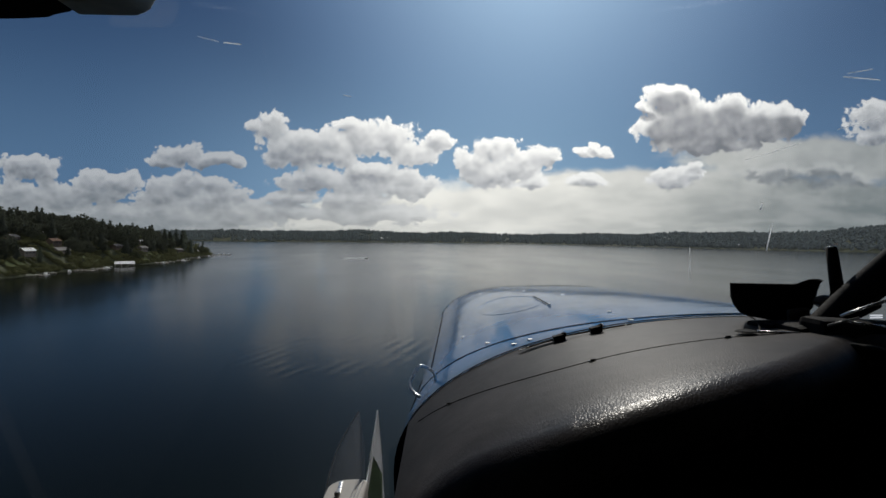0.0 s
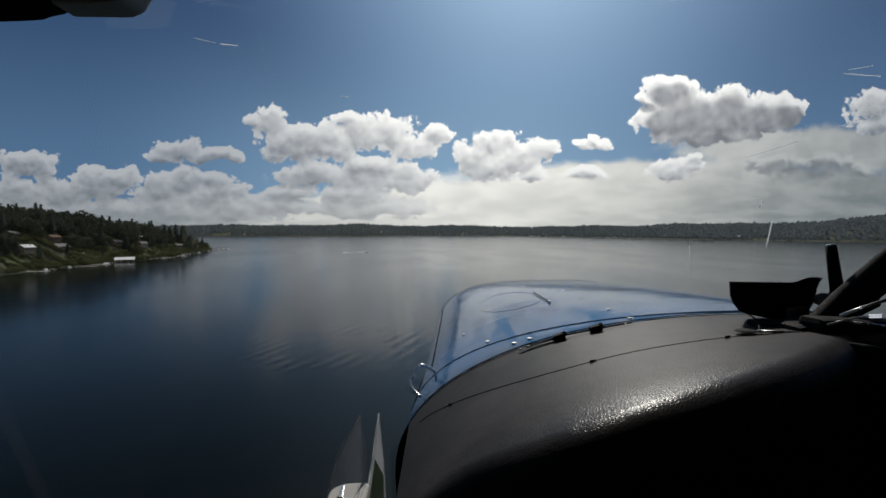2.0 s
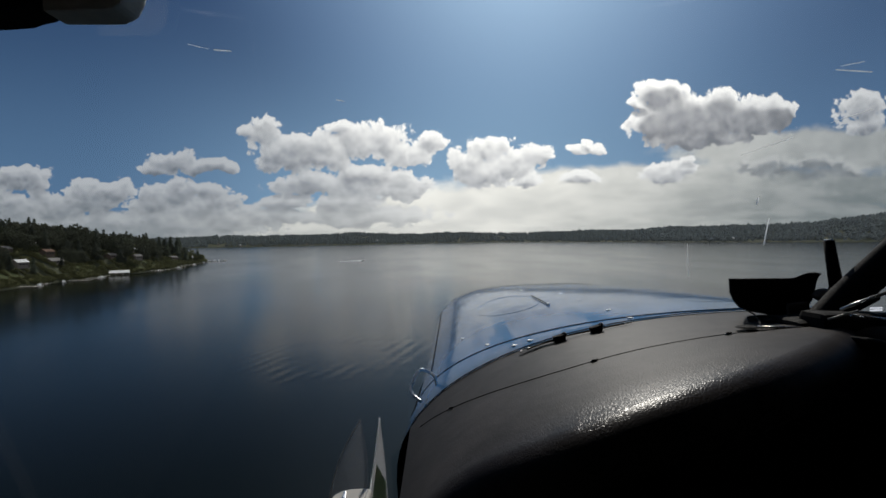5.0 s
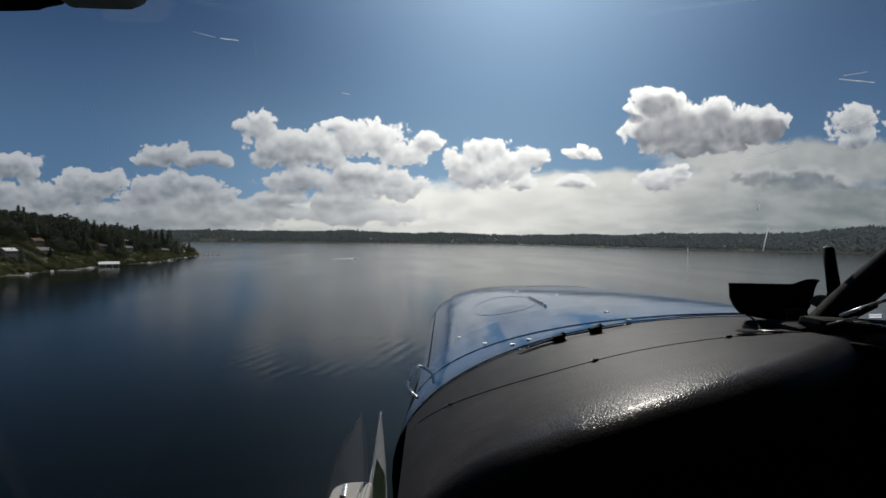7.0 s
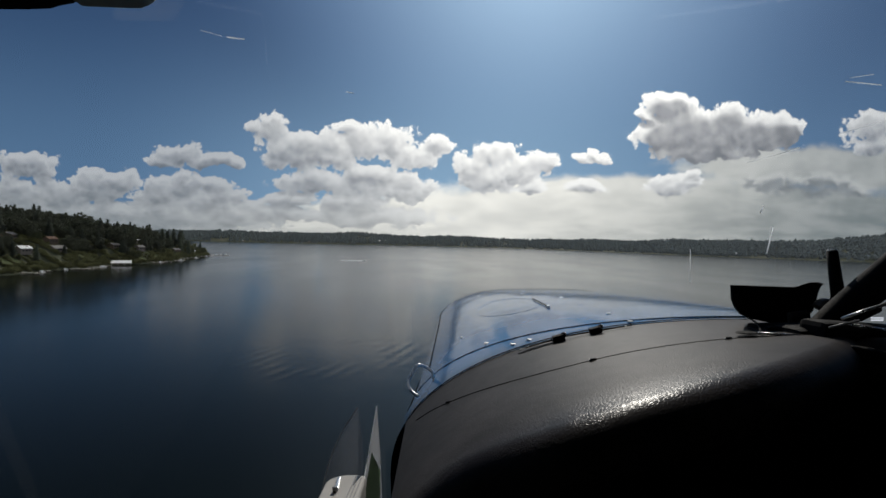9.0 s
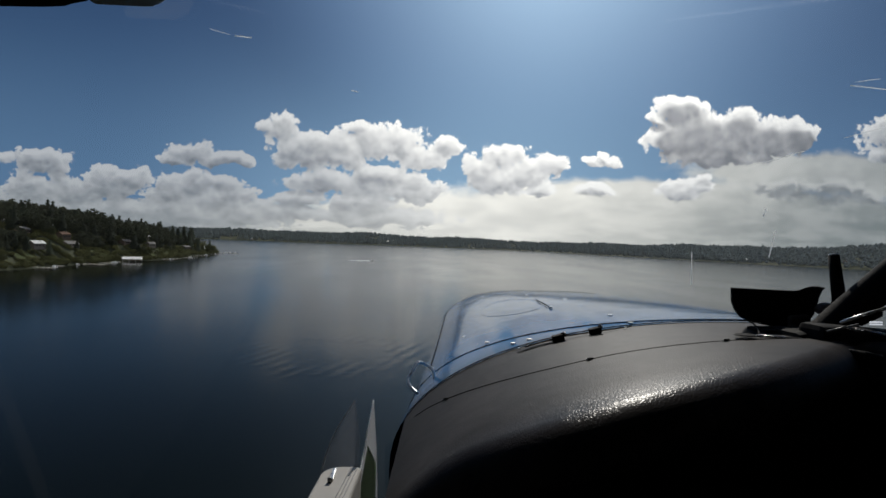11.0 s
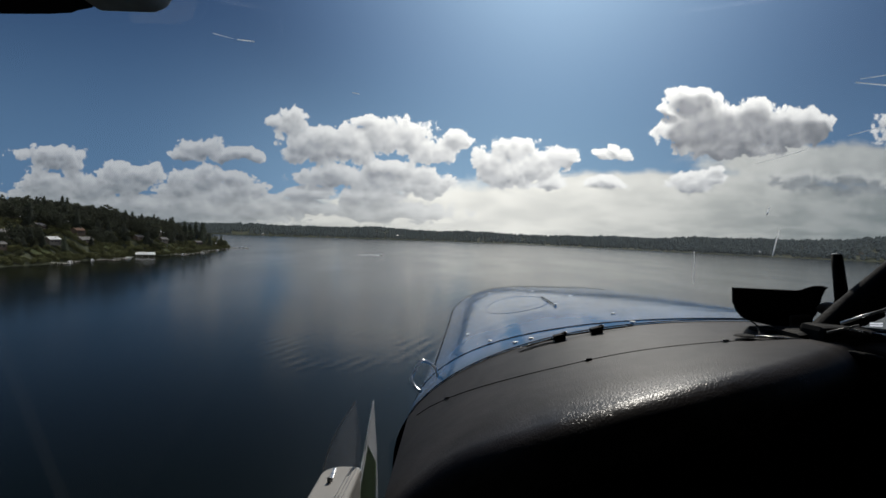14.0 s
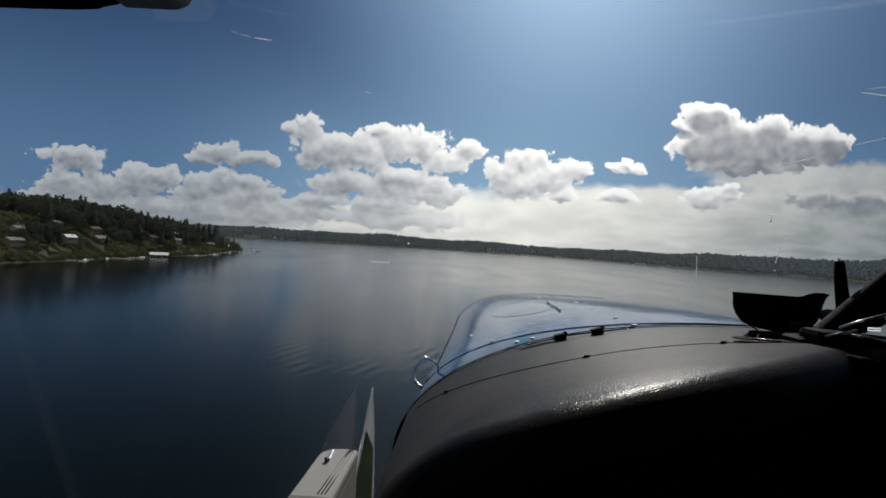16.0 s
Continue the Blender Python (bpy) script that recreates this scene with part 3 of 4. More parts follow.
def conifer_crown(seed, h):
    """Ragged whorls of drooping boughs, widest low down."""
    rng = random.Random(seed)
    bm = bmesh.new()
    tiers = 13
    for i in range(tiers):
        z = h * (0.14 + 0.84 * i / tiers)
        reach = h * 0.27 * (1 - i / tiers) ** 0.55 * rng.uniform(0.75, 1.15) + 0.25
        n = 9 if i < 8 else 6
        for k in range(n):
            g = k * math.tau / n + rng.random() * 0.7
            r = reach * rng.uniform(0.45, 1.25)
            w = 0.36 * r + 0.3
            d, s = Vector((math.cos(g), math.sin(g), 0)), Vector((-math.sin(g), math.cos(g), 0))
            root = Vector((0, 0, z + 0.06 * h))
            v = [bm.verts.new(q) for q in (root, d * r * 0.55 + s * w + Vector((0, 0, z)), d * r + Vector((0, 0, z - 0.22 * r)), d * r * 0.55 - s * w + Vector((0, 0, z)), d * r * 0.5 + Vector((0, 0, z + 0.035 * h)))]
            for a, b in ((0, 1), (1, 2), (2, 3), (3, 0)):
                bm.faces.new((v[a], v[b], v[4]))
    tip = bm.verts.new((0, 0, h))
    ring = [bm.verts.new((0.5 * math.cos(k * math.tau / 5), 0.5 * math.sin(k * math.tau / 5), h * 0.9)) for k in range(5)]
    for k in range(5):
        bm.faces.new((ring[k], ring[(k + 1) % 5], tip))
    return finish(bm, False)


def broad_crown(seed, h):
    """Leafy clumps strewn over an uneven head, with gaps."""
    rng = random.Random(seed)
    bm = bmesh.new()
    heads = [(Vector((rng.uniform(-0.2, 0.2) * h, rng.uniform(-0.2, 0.2) * h, h * rng.uniform(0.42, 0.78))), h * rng.uniform(0.16, 0.27)) for _ in range(7)]
    for c, r in heads:
        for _ in range(34):
            d = Vector((rng.gauss(0, 1), rng.gauss(0, 1), rng.gauss(0.25, 0.8))).normalized()
            p = c + d * r * rng.uniform(0.7, 1.08)
            s = h * rng.uniform(0.035, 0.07)
            a = d.orthogonal().normalized()
            b = d.cross(a)
            t = rng.random() * 3
            a, b = a * math.cos(t) + b * math.sin(t), b * math.cos(t) - a * math.sin(t)
            v = [bm.verts.new(p + q) for q in (a * s, b * s * 0.8, -a * s, -b * s * 0.8, d * s * 0.7)]
            for k in range(4):
                bm.faces.new((v[k], v[(k + 1) % 4], v[4]))
    return finish(bm, False)


def make_tree(kind, seed, h):
    tree = new(kind)
    rng = random.Random(seed)
    if kind == "conifer_tree":
        part("trunk", tube([(0, 0, -0.5), (0.1, 0, h * 0.5), (0, 0.05, h * 0.93)], h * 0.02, 6, taper=0.05), BARK, tree)
        part("crown", conifer_crown(seed, h), CONIFER, tree)
        return tagged(tree, "tall dark green conifer on the headland", "tree", "trees of the headland")
    bm = tube([(0, 0, -0.5), (0.1, 0.1, h * 0.25), (0.0, 0.2, h * 0.55)], h * 0.028, 6, taper=h * 0.012)
    for k in range(4):
        g = k * 1.6 + rng.random()
        tube([(0.05, 0.1, h * 0.25), (math.cos(g) * h * 0.12, math.sin(g) * h * 0.12, h * 0.48), (math.cos(g) * h * 0.18, math.sin(g) * h * 0.18, h * 0.62)], h * 0.012, 5, bm=bm, taper=h * 0.004)
    part("trunk", bm, BARK, tree)
    part("crown", broad_crown(seed, h), LEAVES, tree)
    return tagged(tree, "rounded yellow-green leafy tree near the lake shore", "tree", "trees of the headland")


def join_copies(name, sources, places, mats, label, category):
    """Many of a kind as one piece of stuff."""
    verts, faces, count = [], [], 0
    packs = []
    for me in sources:
        co = np.empty(len(me.vertices) * 3)
        me.vertices.foreach_get("co", co)
        packs.append((co.reshape(-1, 3), [tuple(p.vertices) for p in me.polygons]))
    for which, m in places:
        co, fs = packs[which]
        mm = np.array(m)
        verts.append(co @ mm[:3, :3].T + mm[:3, 3])
        faces.extend(tuple(i + count for i in f) for f in fs)
        count += len(co)
    me = bpy.data.meshes.new(name)
    me.from_pydata(np.concatenate(verts).tolist(), [], faces)
    me.materials.append(mats)
    return tagged(new(name, me), label, category, kind="stuff")


HOUSE_SPOTS = [(420, 26, 3), (455, 44, 1), (470, 80, 2), (500, 30, 0), (520, 62, 3), (545, 34, 1), (575, 50, 2), (600, 84, 0), (655, 38, 3), (700, 30, 1), (740, 52, 0), (800, 34, 2), (850, 24, 3), (930, 20, 0), (440, 110, 3), (490, 120, 1), (560, 108, 0), (390, 60, 2)]
house_places = [head_place(y, d) for y, d, _ in HOUSE_SPOTS]


def in_garden(p):
    """Whether p lies on a house or in the garden on its lake side."""
    for q in house_places:
        v = p - q
        down, across = v.x * 0.57 - v.y * 0.82, v.x * 0.82 + v.y * 0.57
        if -8 < down < 19 and abs(across) < 7:
            return True
    return False


def plant_headland():
    rng = random.Random(5)
    kinds = [make_tree("conifer_tree", s, h) for s, h in ((1, 24), (2, 20), (3, 27), (4, 17))]
    leafy = [make_tree("leafy_tree", s, h) for s, h in ((5, 11), (6, 9), (7, 13))]
    used = set()

    def stand(ob, p, s):
        m = Matrix.Translation(p) @ Matrix.Rotation(rng.random() * 6.28, 4, "Z") @ Matrix.Diagonal((s, s, s * rng.uniform(0.9, 1.1), 1))
        if ob not in used:
            used.add(ob)
            ob.matrix_basis = m
        else:
            new_ob = copy_thing(ob, Matrix.Identity(4))
            new_ob.matrix_basis = m

    # single trees down by the water, between the houses
    for _ in range(125):
        p = head_place(rng.uniform(400, 1000), rng.uniform(3, 70))
        if not in_garden(p):
            stand(rng.choice(leafy), p, rng.uniform(0.6, 1.25))
    for _ in range(40):
        p = head_place(rng.uniform(380, 900), rng.uniform(14, 80))
        if not in_garden(p):
            stand(rng.choice(kinds), p, rng.uniform(0.5, 0.9))
    for _ in range(30):
        stand(rng.choice(kinds[:2] + leafy * 2), head_place(rng.uniform(880, 1010), rng.uniform(5, 45)), rng.uniform(0.9, 1.3))
    # tall trees crowd the point
    for _ in range(42):
        p = head_place(rng.uniform(840, 985), rng.uniform(8, 62))
        if not in_garden(p):
            stand(rng.choice(leafy + kinds[:2]), p, rng.uniform(1.05, 1.6))
    # the wood on the slope
    places = []
    crowns = [[c for c in k.children if c.name.startswith("crown")][0].data for k in kinds]
    for _ in range(4200):
        y = rng.uniform(150, 1010)
        d = 24 + 450 * rng.random() ** 1.6
        if y > 780:
            d = 28 + 200 * rng.random()
        p = head_place(y, d)
        if noise.noise(p * 0.016) < (0.06 if d < 75 else -0.12) and d < 120 or in_garden(p):
            continue
        s = rng.uniform(0.75, 1.25) * min(1.0, 0.45 + d / 110) * (1.0 if y < 620 else 1.2)
        places.append((rng.randrange(len(crowns)), Matrix.Translation(p) @ Matrix.Rotation(rng.random() * 6.28, 4, "Z") @ Matrix.Diagonal((s, s, s, 1))))
    wide = [[c for c in k.children if c.name.startswith("crown")][0].data for k in leafy]
    join_copies("leafy_wood", wide, [(i % 3, m @ Matrix.Diagonal((1.45, 1.45, 1.7, 1))) for i, m in places if (int(m[0][3] * 7) % 6)], DARKLEAF, "dark rounded leafy crowns in the headland wood", "woods")
    places = [q for q in places if not int(q[1][0][3] * 7) % 6]
    join_copies("conifer_wood", crowns, places, CONIFER, "dense dark conifer wood on the headland slope", "woods")
    places = []
    crowns = [[c for c in k.children if c.name.startswith("crown")][0].data for k in leafy]
    for _ in range(2700):
        y, d = rng.uniform(330, 1000), 0.5 + 110 * rng.random() ** 1.35
        p = head_place(y, d)
        s = rng.uniform(0.25, 0.7) * (0.75 if in_garden(p) else 1.15)
        places.append((rng.randrange(len(crowns)), Matrix.Translation(p - Vector((0, 0, s * 3))) @ Matrix.Rotation(rng.random() * 6.28, 4, "Z") @ Matrix.Diagonal((s * 1.3, s * 1.3, s, 1))))
    join_copies("shrubs", crowns, places, LEAVES, "green and olive shrubs in the lakeside gardens", "shrubs")


plant_headland()


def make_house(w, d, h, roof_mat, wall_mat, label, m, name="house"):
    house = new(name)
    rise = w * 0.28
    bm = bmesh.new()
    outline = [(-w / 2, -1.5), (w / 2, -1.5), (w / 2, h), (0, h + rise - 0.1), (-w / 2, h)]
    part("wall", extrude_profile(outline, -d / 2, d / 2), wall_mat, house)
    e, t = 0.5, 0.25
    prof = [(-w / 2 - e, h - e * 0.56), (0, h + rise), (w / 2 + e, h - e * 0.56), (w / 2 + e, h - e * 0.56 + t), (0, h + rise + t), (-w / 2 - e, h - e * 0.56 + t)]
    roof = part("roof", extrude_profile(prof, -d / 2 - e, d / 2 + e), roof_mat, house)
    part("chimney", box(0.8, 0.8, 1.6, (w * 0.2, d * 0.2, h + rise * 0.7), 0.04), STONE, roof)
    for side in (1,):
        for k in range(3):
            win = part("window", box(0.12, d * 0.2, 1.3, (w / 2 + 0.02, (k - 1) * d * 0.28, h * 0.55), 0.02), SIDING, house)
            part("pane", box(0.06, d * 0.17, 1.1, (w / 2 + 0.08, (k - 1) * d * 0.28, h * 0.55)), GLASS_D, win)
    part("door", box(0.1, 1.0, 2.05, (w / 2 + 0.03, d * 0.43, 1.0), 0.02), SIDING_D, house)
    house.matrix_basis = m
    return tagged(house, label, "house", "lakeside houses")


def houses():
    rng = random.Random(21)
    looks = [(ROOF_W, SIDING, "pale lakeside house with a light roof among trees"), (ROOF_G, SIDING, "pale lakeside house with a grey shingle roof"),
             (ROOF_B, SIDING_D, "dark timber house with a brown roof among trees"), (ROOF_G, SIDING_D, "dark lakeside house with a grey roof")]
    for p, (_, _, k) in zip(house_places, HOUSE_SPOTS):
        roof, wall, label = looks[k]
        make_house(rng.uniform(8, 11), rng.uniform(11, 17), rng.uniform(3.2, 5.5), roof, wall, label, Matrix.Translation(p) @ Matrix.Rotation(rng.uniform(-0.4, 0.4), 4, "Z"))
    # lawns that run down to the water
    for y, d in ((470, 12), (590, 11), (665, 10), (715, 12), (770, 12), (860, 11), (905, 10)):
        p, q = head_place(y - 11, 5), head_place(y + 11, 5)
        r, s = head_place(y + 11, d + 13), head_place(y - 11, d + 13)
        rows = [[p.lerp(q, i / 4) + Vector((0, 0, 0.5)) for i in range(5)], [p.lerp(s, 0.5).lerp(q.lerp(r, 0.5), i / 4) + Vector((0, 0, 1.1)) for i in range(5)], [s.lerp(r, i / 4) + Vector((0, 0, 1.5)) for i in range(5)]]
        tagged(part("lawn", finish(grid_surface(rows)), LAWN), "sloping bright green lawn by the lake", "lawn", kind="structure")


houses()


def make_boathouse(m):
    shed = new("boathouse")
    part("roof", extrude_profile([(-5.5, 5.4), (5.5, 2.6), (5.5, 2.85), (-5.5, 5.65)], -11, 11), ROOF_W, shed, "white metal roof")
    for x in (-4.6, 4.6):
        for y in (-10, -3.5, 3.5, 10):
            part("post", box(0.35, 0.35, 4.2 - x * 0.24, (x, y, 1.9 - x * 0.12), 0.03), TIMBER, shed)
    part("wall", box(0.2, 21, 2.6, (-4.6, 0, 2.0)), SIDING_D, shed)
    shed.matrix_basis = m
    return tagged(shed, "white-roofed open boathouse standing over the water", "boathouse")


make_boathouse(Matrix.Translation((-412, 612, 0.2)) @ Matrix.Rotation(radians(-57), 4, "Z"))


def make_dock(x, y, length, turn, head=0.0):
    dock = new("dock")
    planks = int(length / 1.2)
    for k in range(planks):
        part("plank", box(1.12, 2.6, 0.18, (k * 1.2 + 0.6, 0, 1.0)), TIMBER, dock)
    for k in range(0, planks + 1, 5):
        for s in (-1.2, 1.2):
            part("post", tube([(k * 1.2, s, -2.0), (k * 1.2, s, 1.8)], 0.16, 7), TIMBER, dock)
    if head:
        part("platform", box(4, head, 0.2, (length + 1.6, 0, 1.02), 0.03), TIMBER, dock)
    dock.matrix_basis = Matrix.Translation((x, y, 0)) @ Matrix.Rotation(turn, 4, "Z")
    return tagged(dock, "weathered timber dock reaching into the lake", "dock", "docks along the shore")


for y, length, head in ((455, 20, 9), (485, 16, 0), (515, 24, 10), (552, 18, 8), (575, 16, 0), (672, 18, 8), (705, 20, 0), (735, 17, 7), (790, 18, 0), (845, 20, 8), (915, 22, 9), (960, 20, 0)):
    p = head_place(y, 1)
    make_dock(p.x - 3, p.y, length, 0.06 * math.sin(y), head)
p = head_place(998, 1)
make_dock(p.x - 4, p.y, 40, -0.05, 14)


def make_boat(m, label, size=6.5, cabin=True):
    boat = new("motor_boat")
    rows = []
    for k in range(9):
        t = k / 8
        w = size * 0.17 * (1 - max(0, (t - 0.45) / 0.55) ** 2.2) + 0.02
        keel = -0.35 + 0.7 * max(0, (t - 0.6) / 0.4) ** 2
        y = (t - 0.5) * size
        top = 0.75 + 0.3 * t
        rows.append([(-w, y, top), (-w * 0.92, y, 0.25), (0, y, keel), (w * 0.92, y, 0.25), (w, y, top)])
    bm = grid_surface(rows)
    bm.verts.ensure_lookup_table()
    bm.faces.new([bm.verts[i] for i in range(5)])
    for i in range(8):
        bm.faces.new([bm.verts[i * 5], bm.verts[i * 5 + 4], bm.verts[i * 5 + 9], bm.verts[i * 5 + 5]])
    part("hull", finish(bm, False), HULL, boat)
    if cabin:
        part("cabin", box(size * 0.24, size * 0.3, 0.9, (0, 0.2, 1.25), 0.15), HULL, boat)
        part("windshield", box(size * 0.22, 0.06, 0.5, (0, size * 0.17, 1.5), 0.02, Matrix.Rotation(0.5, 3, "X")), GLASS_D, boat)
    part("outboard_motor", box(0.5, 0.5, 1.1, (0, -size * 0.53, 0.7), 0.12), BLACK, boat)
    boat.matrix_basis = m
    return tagged(boat, label, "boat")


for y, off in ((462, 8), (508, 10), (560, 9), (684, 9), (742, 8), (852, 9), (922, 9), (1000, 33), (994, 14), (1003, 22)):
    p = head_place(y, 1)
    make_boat(Matrix.Translation((p.x + off, p.y + 5, 0)) @ Matrix.Scale(1.25, 4) @ Matrix.Rotation(1.2 + 0.5 * math.sin(y), 4, "Z"), "white motor boat moored beside a timber dock")

# a boat under way far out, with its wake
make_boat(Matrix.Translation((-158, 905, 0.1)) @ Matrix.Rotation(radians(-75), 4, "Z"), "small white motor boat speeding across the lake", 7.5)


def make_wake():
    rng = random.Random(3)
    bm = bmesh.new()
    for k in range(60):
        t = k / 60
        y = -4 - 40 * t
        for s in (-1, 1):
            c = Vector((s * (0.6 + 3.2 * t) + rng.uniform(-0.5, 0.5), y + rng.uniform(-0.4, 0.4), 0.12))
            r = rng.uniform(0.9, 2.2) * (1 - 0.6 * t)
            ring = [bm.verts.new(c + Vector((math.cos(a) * r * rng.uniform(0.7, 1.2), math.sin(a) * r * rng.uniform(0.7, 1.2), 0))) for a in (0, 1.05, 2.1, 3.14, 4.2, 5.2)]
            top = bm.verts.new(c + Vector((0, 0, 1.1 * (1 - t))))
            for i in range(6):
                bm.faces.new((ring[i], ring[(i + 1) % 6], top))
    ob = part("wake", finish(bm), FOAM, m=Matrix.Translation((-158, 905, 0)) @ Matrix.Rotation(radians(-75), 4, "Z"))
    tagged(ob, "white foam wake trailing behind the speeding boat", "wake", kind="stuff")


make_wake()


def far_houses():
    rng = random.Random(8)
    for k in range(34):
        row = far_rows[rng.randrange(40, len(far_rows) - 30)]
        p = row[2].lerp(row[4], rng.random() * 0.8)
        if p.y < 1200:
            continue
        roof = rng.choice((ROOF_W, ROOF_G, ROOF_B))
        make_house(rng.uniform(12, 16), rng.uniform(14, 22), 7, roof, SIDING, "small pale house on the far wooded shore", Matrix.Translation(p) @ Matrix.Rotation(rng.uniform(0, 6), 4, "Z"))


far_houses()

# ---- the aircraft ----
FLIGHT = pose(0, 0, 40, -1.480, -1.227, 1.672)
plane = new("light_aircraft")
plane.matrix_basis = FLIGHT
tagged(plane, "blue-nosed light aircraft seen from its dark cockpit", "aircraft")
MID = 0.558  # the fuselage's middle line


def section(y, half, top, n, down, side=40):
    """A rounded hood section at depth y: half width, height of its crown, squareness."""
    pts = []
    for k in range(side + 1):
        a = math.pi * k / side
        c, s = math.cos(a), math.sin(a)
        x = MID - half * math.copysign(abs(c) ** (2 / n), c)
        z = top - down + down * abs(s) ** (2 / n)
        pts.append((x, y, z))
    return pts


def hood_at(y):
    """Half width, crown and squareness of the nose at depth y."""
    t = (y - 0.9) / (2.76 - 0.9)
    return 0.65 - 0.1 * t + 0.04 * t * t, -0.126 - 0.055 * t - 0.026 * t * t, 2.2 + 1.2 * t, 0.28 + 0.14 * t


def spot(across, up, ahead):
    """The place that many metres ahead of the pilot's eye, with its slopes across and up."""
    return Vector((across * ahead, ahead, up * ahead))


def hood_point(y, off, lift=0.0):
    """A place on the hood, off metres left of its middle line."""
    half, top, n, down = hood_at(y)
    r = min(0.999, abs(off) / half)
    return Vector((MID - off, y, top - down + down * (1 - r ** n) ** (1 / n) + lift))


def make_nose():
    rows = []
    for y in (0.9, 0.95, 1.04, 1.3, 1.6, 1.9, 2.2, 2.45, 2.65, 2.76):
        half, top, n, down = hood_at(y)
        rows.append([(MID - half * 0.97, y, -1.0)] + section(y, half, top, n, down) + [(MID + half * 0.97, y, -1.0)])
    for k in range(1, 7):
        a = k / 6 * math.pi / 2
        half, top, n, down = hood_at(2.76)
        s = 0.45 + 0.55 * math.cos(a)
        y = 2.76 + 0.16 * math.sin(a)
        rows.append([(MID - half * 0.97 * s, y, -1.0 + 0.2 * (1 - s))] + section(y, half * s, top - 0.16 * (1 - math.cos(a)), n, down * s) + [(MID + half * 0.97 * s, y, -1.0 + 0.2 * (1 - s))])
    bm = grid_surface(rows)
    bm.verts.ensure_lookup_table()
    last = len(rows[0])
    bm.faces.new([bm.verts[len(bm.verts) - last + i] for i in range(last)])
    finish(bm)
    # the low side faces are near-black rather than blue
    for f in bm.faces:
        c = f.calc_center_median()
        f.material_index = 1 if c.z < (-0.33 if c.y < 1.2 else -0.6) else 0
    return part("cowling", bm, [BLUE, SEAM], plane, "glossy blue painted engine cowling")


cowling = make_nose()


def band(y0, y1, lift, mat, name, parent, offs=(-0.6, 0.655), steps=50):
    """A thin strip laid over the hood between two depths."""
    rows = []
    for y in (y0, y1):
        rows.append([hood_point(y, offs[0] + (offs[1] - offs[0]) * k / steps, lift) for k in range(steps + 1)])
    bm = grid_surface(rows)
    got = bmesh.ops.extrude_face_region(bm, geom=bm.faces[:])
    bmesh.ops.translate(bm, vec=(0, 0, lift * 1.2), verts=[g for g in got["geom"] if isinstance(g, bmesh.types.BMVert)])
    return part(name, finish(bm), mat, parent)


band(0.9, 0.9045, 0.001, SEAM, "windshield_seal", plane, (-0.6, 0.64))
band(2.735, 2.741, 0.0015, SEAM, "seam", cowling, (-0.57, 0.575))
# the firewall seam bows forward at the shoulders; a hinge seam runs along the side
part("seam", tube([hood_point(0.935 + 0.15 * (o / 0.6) ** 2, o, 0.0003) for o in [0.63 - 1.1 * k / 40 for k in range(41)]], 0.0015, 6), SEAM, cowling)
part("seam", tube([hood_point(1.2 + 1.51 * k / 20, 0.585 - 0.045 * k / 20, 0.0003) for k in range(21)], 0.0018, 6), SEAM, cowling)
for y, off in ((1.68, 0.14), (1.36, 0.17), (1.08, 0.19), (0.935, 0.20), (1.06, 0.46), (0.95, 0.42), (0.945, 0.39), (1.3, 0.5), (2.1, 0.2), (2.4, 0.36), (1.9, 0.03)):
    part("fastener", disc(hood_point(y, off, 0.0005), 0.0062, 0.002, 10), CHROME, cowling)
# an oval access lid and a short wire
ring = [hood_point(1.62 + 0.26 * math.sin(k * math.tau / 40), 0.335 + 0.095 * math.cos(k * math.tau / 40), 0.0002) for k in range(41)]
part("access_lid", tube(ring, 0.0004, 5), BLUE, cowling, "oval lid outlined by a thin dark joint")
part("wire", tube([hood_point(1.68, 0.24, 0.004), hood_point(1.36, 0.26, 0.003)], 0.0016, 6), SEAM, cowling)
part("wire_end", disc(hood_point(1.355, 0.26, 0.003), 0.005, 0.005, 10), CHROME, cowling)

# grab handle on the shoulder of the hood
handle_path = bent([spot(-0.0471, -0.2963, 0.955), spot(-0.0609, -0.2837, 0.970), spot(-0.0666, -0.2699, 0.980), spot(-0.0574, -0.2481, 0.985), spot(-0.0459, -0.2331, 0.990), spot(-0.0299, -0.2377, 1.000), spot(-0.0172, -0.2481, 1.000), spot(-0.0138, -0.2665, 1.000)], 5)
part("grab_handle", tube(handle_path, 0.0032, 10), CHROME, plane, "bent steel grab handle")


# the padded top of the instrument panel, rolled at its near edge
def lip_depth(off):
    """The near edge bows: farthest at the middle line."""
    return 0.497 + 0.19 * max(0.0, 1 - abs(off) / 0.4) ** 2 + 0.045 * min(1.0, max(0.0, (abs(off) - 0.43) / 0.12)) ** 1.5


def shelf_point(y, off):
    p = hood_point(0.9, off)
    drop = (y - 0.9) * 0.03
    return Vector((MID - off, y, p.z - 0.001 - drop))


